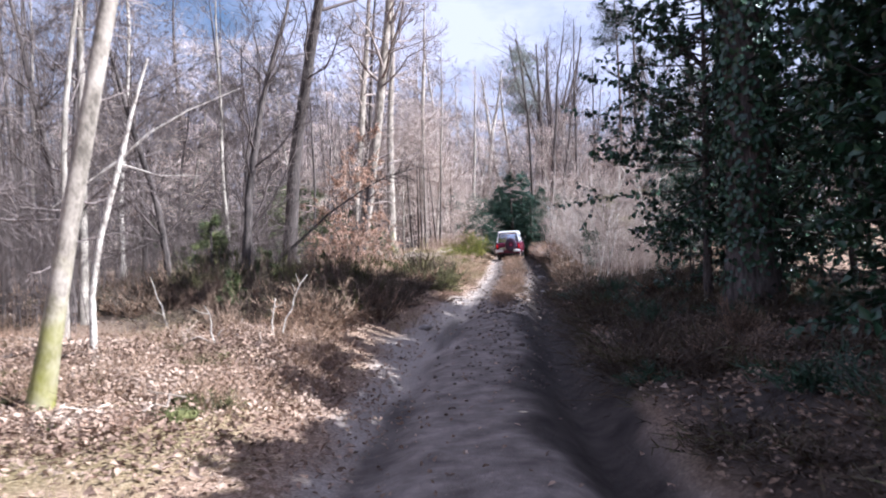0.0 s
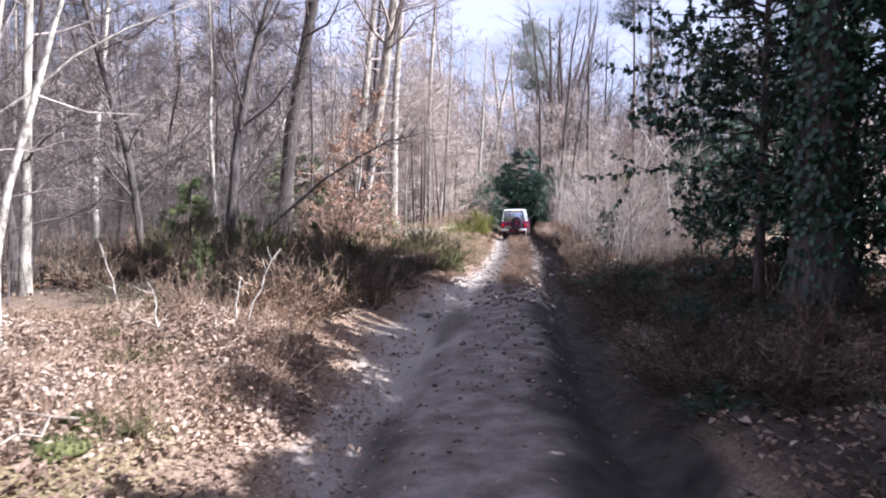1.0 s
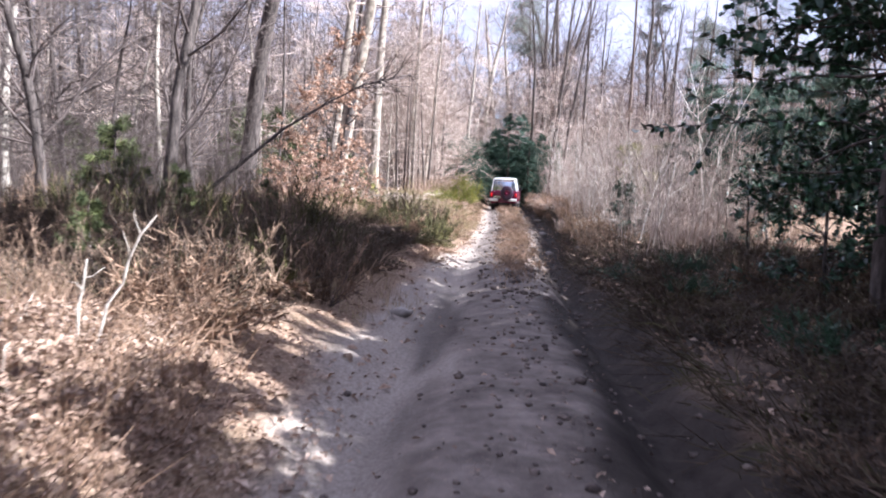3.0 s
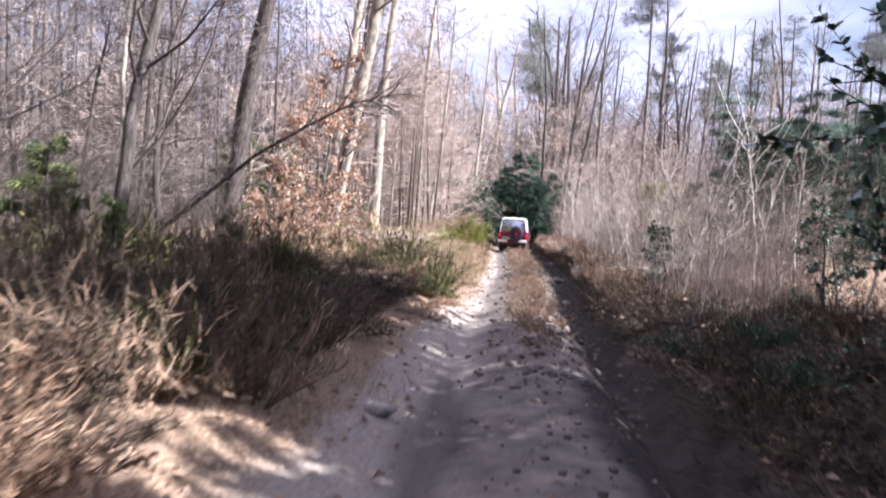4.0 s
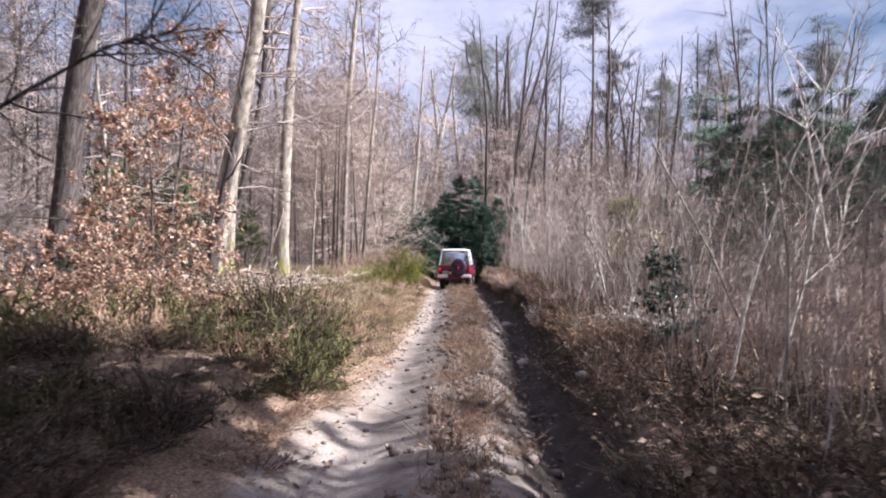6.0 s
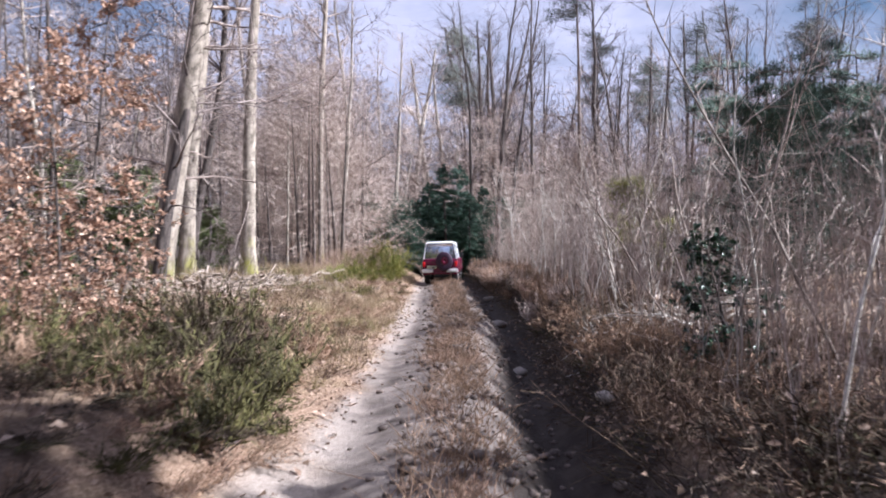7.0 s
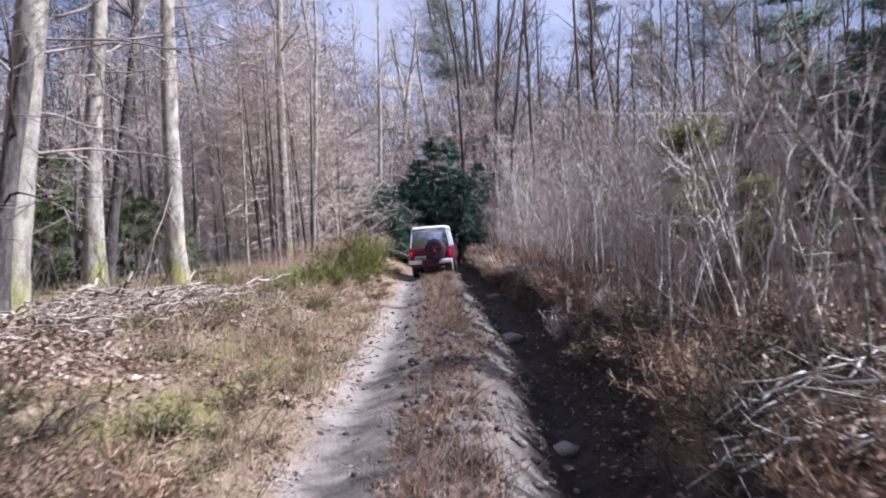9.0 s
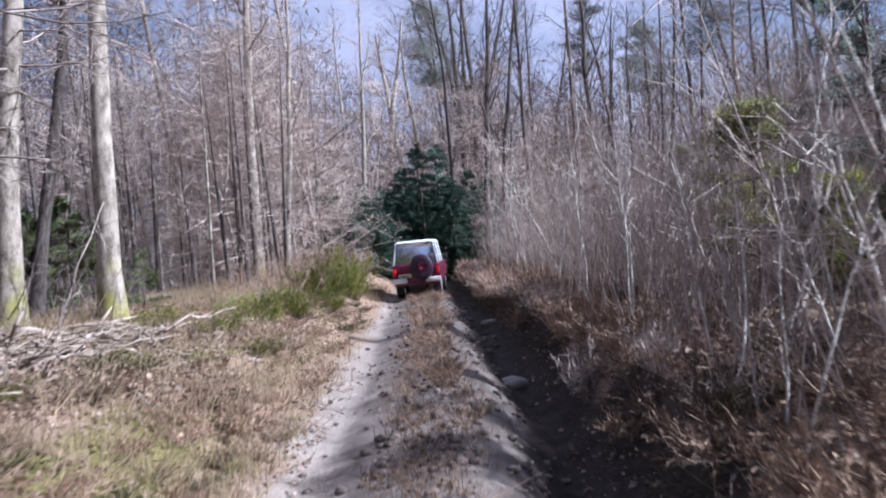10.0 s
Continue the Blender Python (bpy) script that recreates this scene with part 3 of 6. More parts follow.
lead_car(4.06, 49.5, -6.0)

# ---- prototypes of trees ----
rng = random.Random(11)
protos = []


def proto(*a, **k):
    e = make_tree(*a, **k)
    protos.append(e)
    return e


def bare_proto(name, bark, twigs_mat, label, **k):
    t, c = bare_tree(random.Random(500 + len(protos)), **k)
    return proto(name, [("trunk", t, bark, ""), ("crown", c, twigs_mat, "bare twiggy crown")], label)


BEECH = [bare_proto("beech_tree", BARK_MOSSY, TWIG, "tall bare beech with pale grey bark, mossy at foot",
                    height=19, r=0.30, limbs=24, first=0.42, spread=5.0, droop=0.05, rise=(48, 85), boughs=7, twigs=7, twig=0.55, low=9) for _ in range(3)]
OAK = [bare_proto("oak_tree", BARK_DARK, TWIG_DARK, "tall bare oak with dark rough bark",
                  height=21, r=0.27, limbs=20, first=0.36, spread=5.5, boughs=6, twigs=4, twig=0.9, wob=0.05, low=2) for _ in range(3)]
FAR_OAK = [bare_proto("oak_tree", BARK_DARK, TWIG_DARK, "distant bare oak with dark rising limbs",
                      height=21, r=0.22, limbs=24, first=0.22, spread=5.5, boughs=4, twigs=3, twig=0.9, wob=0.06, rise=(22, 48)) for _ in range(3)]
FAR_BEECH = [bare_proto("beech_tree", BARK_PALE, TWIG, "bare beech further back in the wood",
                        height=18, r=0.24, limbs=20, first=0.25, spread=5.0, droop=0.03, boughs=6, twigs=4, twig=0.9, low=5) for _ in range(2)]
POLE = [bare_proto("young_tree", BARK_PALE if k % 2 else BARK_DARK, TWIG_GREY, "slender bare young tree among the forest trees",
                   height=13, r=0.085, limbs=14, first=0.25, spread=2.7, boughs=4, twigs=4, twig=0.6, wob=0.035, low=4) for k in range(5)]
BIRCH = [bare_proto("birch_tree", BARK_BIRCH, TWIG, "slim birch with pale flaking bark",
                    height=12, r=0.085, limbs=14, first=0.3, spread=2.3, boughs=4, twigs=5, twig=0.55, wob=0.04, low=2) for k in range(2)]


SPREADING = [bare_proto("young_beech", BARK_PALE, TWIG_MAUVE, "bare young beech with level sprays of fine twigs",
                        height=(9.5, 7.0, 11.5)[k], r=(0.06, 0.045, 0.075)[k], limbs=(44, 38, 48)[k], first=0.07, spread=(3.3, 3.0, 3.6)[k], droop=0.075, boughs=5, twigs=6, twig=0.55, wob=0.045, rise=(62, 95)) for k in range(3)]


def sapling(rng, height, r, stems=1):
    """Thin pale stems with fine side twigs."""
    st, tw = Build(), Build()
    P, D = [], []
    for s in range(stems):
        d = (Vector((rng.gauss(0, 0.12), rng.gauss(0, 0.12), 1))).normalized()
        h = height * rng.uniform(0.65, 1.0)
        pts, dirs = limb(rng, st, Vector((rng.gauss(0, 0.08) * (stems > 1), rng.gauss(0, 0.08) * (stems > 1), -0.08)), d, h, r * rng.uniform(0.7, 1), 0.004, 9, 0.055, 0.02, 6)
        for k in range(int(h * 6)):
            q, t, f = along(rng, pts, dirs, 0.22, 1.0)
            t2 = aside(rng, t, rng.uniform(22, 60)) * rng.uniform(0.3, 0.95) * (1.25 - 0.7 * f)
            P.append(q), D.append(t2)
            for _ in range(3):
                P.append(q + t2 * rng.uniform(0.25, 0.9))
                D.append(aside(rng, t2.normalized(), rng.uniform(20, 50)) * rng.uniform(0.15, 0.45))
    tw.spikes([tuple(a) for a in P], [tuple(a) for a in D], 0.0045)
    return st, tw


SAPLING = []
for k in range(6):
    a, b = sapling(rng, (4.8, 4.2, 5.6, 3.2, 4.4, 6.2)[k], (0.018, 0.015, 0.021, 0.012, 0.015, 0.023)[k], (1, 3, 1, 2, 4, 1)[k])
    SAPLING.append(proto("sapling", [("stem", a, BARK_STEM, "thin pale stem"), ("crown", b, TWIG, "fine bare twigs")], "bare thin sapling with pale stem in the thicket", "sapling"))


def leafy(rng, size, n_limb, leaf, mat, n_leaf, r, bark, shape="round", first=0.06, full=False):
    """A trunk with limbs that carry leaves; returns stem and foliage Builds."""
    st, fo = Build(), Build()
    h, w = size
    pts, dirs = limb(rng, st, Vector((0, 0, -0.1)), Vector((0.03, 0, 1)).normalized(), h * 0.95, r, r * 0.15, 10, 0.04, 0.03, 8)
    P, D, U = [], [], []
    for k in range(n_limb):
        q, t, f = along(rng, pts, dirs, first, 1.0)
        ln = w * ((1.05 - f) ** 0.6 if shape == "cone" else math.sqrt(max(0.08, 1 - (f * 1.6 - 0.7) ** 2)))
        ln *= rng.uniform(0.65, 1.1)
        lp, ld = limb(rng, st, q, aside(rng, Vector((0, 0, 1)), rng.uniform(60, 100)), ln, max(0.008, r * 0.25), 0.004, 5, 0.14, 0.03, 4)
        for j in range(5):
            q2, t2, f2 = along(rng, lp, ld, 0.25, 1.0)
            bp, bd = limb(rng, st, q2, aside(rng, t2, rng.uniform(25, 65)), ln * rng.uniform(0.2, 0.42), 0.006, 0.003, 2, 0.2, 0.02, 3)
            for m in range(n_leaf):
                q3, t3, _ = along(rng, bp, bd, 0.0, 1.0)
                P.append(tuple(q3))
                D.append(tuple(aside(rng, t3, rng.uniform(30, 80))))
                U.append((rng.gauss(0, 0.5), rng.gauss(0, 0.5), 1))
    ls = np.array([leaf[0] * rng.uniform(0.7, 1.25) for _ in P])
    fo.leaves(P, D, U, ls, ls * leaf[1], 0.2, full)
    return st, fo


# the big holly over the track, with the ivy-dark trunk behind it
def holly(x, y, size, n_limb, n_leaf, seed, leaf=0.085, first=0.06, full=False):
    r2 = random.Random(seed)
    st, fo = leafy(r2, size, n_limb, (leaf, 0.62), HOLLY, n_leaf, 0.012 + 0.010 * size[0], BARK_DARK, "round", first, full)
    e = make_tree("holly_tree", [("trunk", st, BARK_DARK, ""), ("foliage", fo, HOLLY, "glossy dark evergreen leaves")],
                  "dense dark green holly overhanging the track or added for shade", "holly", "hollies beside the track")
    e.matrix_world = pose(x, y, floor_at(x, y), 0, 0, seed * 40)
    return e


holly(6.6, 13.9, (7.2, 1.9), 96, 17, 1, 0.10, 0.24, True)
holly(7.5, 13.5, (7.6, 2.0), 110, 16, 2, 0.10, 0.06, True)
holly(6.7, 15.3, (2.1, 1.1), 40, 13, 34, 0.08)
holly(7.9, 15.6, (3.6, 1.3), 45, 14, 35, 0.09)
holly(9.4, 12.4, (7.0, 2.2), 56, 12, 3, 0.10)
holly(10.4, 17.0, (7.0, 2.2), 70, 15, 13, 0.12)
holly(11.4, 14.6, (9.5, 2.6), 80, 13, 5, 0.12)
holly(9.6, 10.9, (6.0, 1.6), 44, 12, 6, 0.10)
holly(14.5, 15.5, (9.0, 3.0), 60, 13, 7, 0.14)
# Hollies mostly out of view, added to keep the track in shade.
for k, (x, y, h) in enumerate(((8.3, 7.4, 5.3), (8.3, 4.9, 5.0), (8.0, 2.2, 5.0), (8.2, -0.7, 5.0), (8.4, -4.0, 5.0), (8.2, 9.4, 5.2), (10.6, 2.8, 5.2), (10.6, 5.6, 5.2), (10.8, 8.4, 5.5), (8.2, 6.1, 4.7), (8.1, 3.5, 4.6), (8.3, 8.4, 4.9), (8.1, 0.8, 4.6), (9.4, 9.9, 5.0), (9.9, 10.8, 5.4))):
    holly(x, y, (h, 2.1), 84, 18, 18 + k, 0.15 if 7 < y < 10 else 0.22)

for k, (x, y, h) in enumerate(((9.9, 19.2, 2.6), (12.0, 18.6, 4.0), (14.2, 18.0, 5.0), (16.8, 16.5, 6.0))):
    holly(x, y, (h, 1.7), 45, 13, 41 + k, 0.13)
holly(6.27, 24.4, (1.6, 0.5), 34, 10, 31, 0.065, 0.15)
holly(8.7, 11.5, (5.7, 1.8), 56, 13, 36, 0.13)
holly(7.5, 20.0, (2.0, 0.6), 18, 9, 32, 0.06)
holly(8.4, 21.6, (2.0, 0.8), 24, 9, 33, 0.07)

# Unseen tall crowns, added to shade the left bank but not the track.
for k, (x, y, h) in enumerate(((12.5, 13.6, 13.5), (13.2, 16.0, 14.5), (12.8, 18.3, 13.5))):
    holly(x, y, (h, 2.6), 90, 18, 51 + k, 0.21, 0.56)

# branches of holly that reach out over the verge
def holly_branch(start, way, length, n, seed):
    """One long twig with round leaves set alternately in small clusters, and short side twigs."""
    q = random.Random(seed)
    st, fo = Build(), Build()
    pts, dirs = limb(q, st, Vector(start), Vector(way).normalized(), length, 0.012, 0.003, 8, 0.06, 0.0, 5)
    runs = [(pts, dirs, n)]
    for k in range(n // 14):
        a, t, f = along(q, pts, dirs, 0.1, 0.85)
        runs.append((*limb(q, st, a, aside(q, t, q.uniform(30, 60)), length * q.uniform(0.15, 0.3), 0.006, 0.003, 4, 0.1, 0.0, 4), 9))
    P, D, U = [], [], []
    for run, heading, count in runs:
        for k in range(count):
            a, t, f = along(q, run, heading, 0.1, 1.0)
            P.append(tuple(a)), D.append(tuple(aside(q, t, q.uniform(35, 80)) + Vector((0, 0, -0.25)))), U.append((q.gauss(0, 0.6), q.gauss(0, 0.6), 1))
    L = np.array([0.095 * q.uniform(0.75, 1.2) for _ in P])
    fo.leaves(P, D, U, L, L * 0.82, 0.12, True)
    make_tree("holly_branch", [("stem", st, BARK_DARK, ""), ("foliage", fo, HOLLY, "round dark glossy leaves")], "holly branch reaching out sideways from the dark tree", "branch", "holly branches over the verge")


holly_branch((6.1, 13.75, 2.18), (-1, -0.3, -0.03), 2.2, 58, 5)
holly_branch((6.3, 13.8, 2.7), (-1, -0.3, 0.08), 1.75, 60, 6)
holly_branch((6.2, 13.6, 3.1), (-1, -0.25, -0.16), 1.6, 60, 7)
holly_branch((6.2, 13.7, 3.3), (-1, -0.15, 0.08), 1.95, 60, 8)
holly_branch((6.3, 13.9, 2.9), (-1, -0.5, -0.12), 1.5, 60, 9)
holly_branch((6.4, 13.7, 3.8), (-1, -0.3, 0.2), 1.9, 60, 10)
holly_branch((6.3, 13.5, 1.6), (-1, -0.2, -0.05), 1.0, 50, 11)

big = bare_tree(random.Random(31), 20, 0.33, 16, 0.45, 5.0, boughs=5, twigs=5, low=3)
dark_trunk = make_tree("oak_tree", [("trunk", big[0], BARK_DARK, "ivy-dark trunk"), ("crown", big[1], TWIG_DARK, "")], "thick dark trunk standing among the holly")
# Ivy, thickened so that it also stands in for shade on the trunk.
iv = Build()
q = random.Random(77)
P, D, U = [], [], []
for k in range(5200):
    a, z = q.uniform(0, 6.283), q.uniform(0.0, 9.0)
    rr = 0.37 - 0.012 * z + q.uniform(0, 0.10)
    P.append((math.cos(a) * rr, math.sin(a) * rr, z)), D.append((q.gauss(0, 0.6), q.gauss(0, 0.6), -1)), U.append((math.cos(a), math.sin(a), 0.3))
iv.leaves(P, D, U, 0.10, 0.085)
iv.part("ivy", HOLLY, dark_trunk, "dark ivy clinging to the trunk")
dark_trunk.matrix_world = pose(6.9, 12.6, floor_at(6.9, 12.6), 0, 0, 70)

# ---- named trees ----
taken = [(6.9, 12.6), (6.3, 14), (7.6, 12.6), (9.6, 11)]


def stand(kind, x, y, size, turn, lean=0.0, nod=0.0, label=""):
    taken.append((x, y))
    return put(kind, x, y, turn, size, 0.05, (nod, lean), label)


def stand_lean(kind, x, y, sx, sz, turn, lean, label=""):
    """A copy with its own girth and height, leaning by that many degrees to +x."""
    taken.append((x, y))
    m = Matrix.Translation((x, y, floor_at(x, y) - 0.05)) @ Matrix.Rotation(radians(lean), 4, "Y") @ Matrix.Rotation(radians(turn), 4, "Z")
    ob = copy_thing(kind, m)
    ob.scale = (sx, sx, sz)
    if label:
        ob["label"] = label
    return ob


stand_lean(BEECH[0], -2.95, 34.7, 0.90, 1.0, 20, 9.0, "large leaning beech with dark side and yellow moss at foot")
stand_lean(BEECH[1], -2.35, 41.5, 0.76, 1.0, 140, 0.5)
stand_lean(BEECH[2], -4.3, 41.3, 0.80, 1.0, 60, 3.5)
stand_lean(OAK[0], -4.9, 43.5, 0.55, 0.85, 10, 9)
stand_lean(BEECH[0], -1.75, 53.8, 0.72, 0.95, 200, 3.0)
stand_lean(POLE[1], -1.0, 56.0, 1.5, 1.2, 30, 3)
stand_lean(BEECH[1], -5.2, 57.5, 0.55, 0.95, 300, -2)
stand_lean(OAK[1], -5.3, 31.2, 1.02, 1.0, 100, 7.5, "dark leaning oak trunk rising out of the brush")
taken.append((-3.5, 21.2))
yo = bare_tree(random.Random(62), 9.5, 0.13, 20, 0.14, 3.8, boughs=9, twigs=9, twig=0.42, wob=0.06, rise=(35, 62))
young_oak = make_tree("young_oak", [("trunk", yo[0], BARK_DARK, ""), ("crown", yo[1], TWIG_DARK, "bare dark twigs")], "young dark oak spreading bare branches over the brush")
young_oak.matrix_world = pose(-3.75, 21.3, floor_at(-3.75, 21.3), 0, 3, 40)
yo = bare_tree(random.Random(63), 8, 0.09, 20, 0.16, 3.2, boughs=8, twigs=8, twig=0.4, wob=0.06)
young_oak = make_tree("young_oak", [("trunk", yo[0], BARK_DARK, ""), ("crown", yo[1], TWIG_DARK, "bare dark twigs")], "young dark oak spreading bare branches over the brush")
young_oak.matrix_world = pose(-4.6, 18.4, floor_at(-4.6, 18.4), 0, 6, 140)
yo = bare_tree(random.Random(64), 8.5, 0.07, 30, 0.14, 2.6, boughs=7, twigs=8, twig=0.4, wob=0.06)
young_oak = make_tree("young_oak", [("trunk", yo[0], BARK_DARK, ""), ("crown", yo[1], TWIG_DARK, "dense dark twigs")], "dense dark twiggy oak behind the pale poles")
young_oak.matrix_world = pose(-4.4, 13.9, floor_at(-4.4, 13.9), 0, 2, 80)
taken.append((-4.4, 13.9))
yo = bare_tree(random.Random(66), 7.5, 0.085, 26, 0.12, 3.6, boughs=8, twigs=8, twig=0.42, wob=0.07, rise=(55, 88))
young_oak = make_tree("young_oak", [("trunk", yo[0], BARK_DARK, ""), ("crown", yo[1], TWIG_DARK, "dark drooping twigs")], "dark young oak with level crooked boughs in the brush")
young_oak.matrix_world = pose(-6.3, 28.2, floor_at(-6.3, 28.2), 0, 5, 40)
for x, y, turn in ((-4.7, 25.3, 150), (-8.4, 26.0, 250), (-7.2, 22.6, 310), (-9.6, 30.8, 100)):
    copy_thing(young_oak, pose(x, y, floor_at(x, y), 0, 4, turn))
stand_lean(POLE[0], -2.75, 34.1, 1.7, 1.1, 70, 8, "slim dark oak standing close to the leaning beech")
stand_lean(BIRCH[0], -7.5, 21.9, 1.1, 1.0, 0, 1)
lp = bare_tree(random.Random(71), 11.5, 0.085, 10, 0.35, 2.2, boughs=4, twigs=4, wob=0.012, low=1)
pole = make_tree("young_tree", [("trunk", lp[0], BARK_MOSSY, "greenish grey bark"), ("crown", lp[1], TWIG, "bare twiggy crown")], "greenish leaning pole tree at the edge of the bank")
pole.matrix_world = pose(-0.72, 7.0, floor_at(-0.72, 7.0), 0, 12.5, 0)
taken.append((-0.72, 7.0))
stand_lean(POLE[1], -3.8, 13.2, 0.9, 0.9, 90, 2)
stand_lean(POLE[3], -3.2, 11.6, 0.6, 0.8, 10, 3)
stand_lean(POLE[1], -2.5, 8.6, 0.6, 0.8, 200, 4)
stand_lean(POLE[3], -4.9, 11.0, 1.0, 1.0, 250, 1)
stand_lean(POLE[2], -6.2, 17.0, 0.9, 0.9, 250, 4)
stand_lean(POLE[3], -5.4, 25.0, 0.8, 0.9, 30, -2)
stand_lean(POLE[4], -7.0, 29.0, 0.9, 1.0, 30, 2)
stand_lean(POLE[2], -4.7, 33.0, 0.7, 0.8, 30, 5)
# right of the track, far off
for x, y, s, kind in ((9.9, 86, 0.85, FAR_OAK[0]), (10.8, 90, 0.9, FAR_OAK[2]), (9.2, 92, 0.85, FAR_OAK[1]), (2.4, 92, 0.9, FAR_BEECH[0]), (4.8, 97, 0.95, FAR_BEECH[1]), (6.6, 100, 0.9, FAR_BEECH[0]), (12.2, 104, 1.0, FAR_OAK[0]), (11.0, 100, 0.95, FAR_OAK[1]), (13.2, 108, 1.05, FAR_OAK[2]), (9.3, 108, 0.9, FAR_OAK[0]), (10.4, 112, 1.0, FAR_OAK[2]),
                      (17.3, 93, 0.85, FAR_OAK[2]), (20.6, 88, 1.12, FAR_OAK[1]), (24, 95, 1.0, FAR_OAK[0]), (30, 92, 1.0, FAR_OAK[1]), (33, 84, 0.95, FAR_OAK[2]),
                      (27, 105, 1.0, FAR_OAK[0]), (38, 95, 1.0, FAR_OAK[1]), (36, 76, 0.85, FAR_OAK[0]), (26, 72, 0.7, BEECH[1])):
    stand_lean(kind, x, y, s * (1.9 if x < 14 else 1.25), s * (1.36 if x < 14 else 1.14), x * 53 % 360, 0.0)

# ---- pines ----
def pine(rng, height, r, first, w, dense):
    st, fo = Build(), Build()
    tall = height > 15
    pts, dirs = limb(rng, st, Vector((0, 0, -0.2)), Vector((0, 0, 1)), height, r, r * 0.2, 12, 0.015, 0.03, 9)
    P, D = [], []
    for k in range(dense):
        q, t, f = along(rng, pts, dirs, first, 1.0)
        g1 = (f - first) / (1 - first)
        ln = w * rng.uniform(0.5, 1.1) * (1.1 - 0.65 * g1 if dense < 40 else math.sqrt(max(0.06, 1 - (2 * g1 - 0.9) ** 2)))
        lp, ld = limb(rng, st, q, aside(rng, Vector((0, 0, 1)), rng.uniform(70, 100)), ln, 0.035, 0.01, 5, 0.12, 0.02, 4)
        for j in range(9 if tall else 8):
            q2, t2, f2 = along(rng, lp, ld, 0.35, 1.0)
            j2 = jolt(rng, 0.5 if tall else 0.12)
            j2.z *= 0.3 if dense < 40 else 0.9
            q2 = q2 + j2
            for m in range(26 if tall else 19):
                d = aside(rng, Vector((0, 0, 1)), rng.uniform(10, 95)) * rng.uniform(0.14, 0.34) * (1.5 if tall else 1.0)
                j3 = jolt(rng, 0.27 if tall else 0.13)
                j3.z *= 0.45
                P.append(tuple(q2 + j3)), D.append(tuple(d))
    fo.spikes(P, D, 0.02 if tall else 0.013, tall)
    return st, fo


PINE = []
for k in range(3):
    a, b = pine(rng, (26, 27, 24)[k], (0.20, 0.22, 0.24)[k], (0.72, 0.68, 0.70)[k], (3.2, 3.4, 3.6)[k], (30, 30, 64)[k])
    PINE.append(proto("pine_tree", [("trunk", a, BARK_PINE, ""), ("crown", b, PINE_NEEDLE, "layered needle crown")], "tall pine with bare trunk and high flat crown"))
YOUNG_PINE = []
for k in range(2):
    a, b = pine(rng, (7.5, 6.0)[k], 0.08, 0.12, 1.8, 38)
    YOUNG_PINE.append(proto("young_pine", [("trunk", a, BARK_PINE, ""), ("crown", b, YOUNG_NEEDLE, "soft green needles")], "young green pine standing behind the bare thicket", "pine"))
a, b = pine(rng, 4.2, 0.05, 0.25, 1.1, 24)
YELLOW_PINE = proto("young_pine", [("trunk", a, BARK_PINE, ""), ("crown", b, GORSE, "yellow-green needles")], "small yellow-green pine among bare saplings", "pine")
for x, y, s in ((8.2, 34.8, 0.66), (8.8, 33.8, 0.42), (12.1, 46.5, 0.8)):
    stand(YELLOW_PINE, x, y, s, x * 91 % 360)
for x, y, s, k in ((16.9, 80, 1.04, 0), (8.8, 101, 1.08, 2), (23, 99, 0.9, 1), (31, 104, 0.92, 2), (45, 96, 1, 0), (33, 88, 0.85, 1), (27, 82, 0.8, 2), (38, 80, 0.8, 0)):
    stand(PINE[k], x, y, s, x * 31 % 360)
for x, y, s, k in ((13.7, 37.2, 0.85, 0), (15.4, 36.0, 0.95, 1), (12.9, 34.8, 0.8, 1), (16.6, 39.0, 0.9, 0), (15.0, 40.2, 0.8, 0), (17.2, 36.4, 0.9, 0), (15.3, 33.6, 0.85, 0), (14.2, 31.8, 0.8, 1), (11.9, 36.6, 0.72, 1), (12.4, 38.4, 0.85, 0), (11.3, 33.4, 0.42, 0), (12.9, 32.6, 0.6, 0), (10.6, 38.6, 0.5, 1), (9.6, 31.2, 0.62, 0), (10.5, 32.2, 0.66, 0), (9.9, 29.9, 0.45, 1)):
    stand(YOUNG_PINE[k], x, y, s, x * 91 % 360)

# ---- dark evergreens that close the track, and the small spruce ----
def spruce(rng, height, w, dense):
    st, fo = Build(), Build()
    pts, dirs = limb(rng, st, Vector((0, 0, -0.1)), Vector((0, 0, 1)), height, 0.03 + 0.012 * height, 0.01, 8, 0.01, 0.03, 7)
    P, D = [], []
    for k in range(dense):
        q, t, f = along(rng, pts, dirs, 0.05, 1.0)
        ln = w * (1.06 - f) ** 0.8 * rng.uniform(0.75, 1.15)
        lp, ld = limb(rng, st, q, aside(rng, Vector((0, 0, 1)), rng.uniform(78, 104)), ln, 0.016, 0.004, 5, 0.07, 0.012, 3)
        for j in range(int(16 + 18 * ln)):
            q2, t2, f2 = along(rng, lp, ld, 0.1, 1.0)
            for m in range(5):
                d = aside(rng, t2, rng.uniform(35, 75)) * rng.uniform(0.10, 0.26)
                P.append(tuple(q2 + jolt(rng, 0.03))), D.append((d.x, d.y, d.z - 0.03))
    fo.spikes(P, D, 0.012)
    return st, fo


EVERGREEN = []
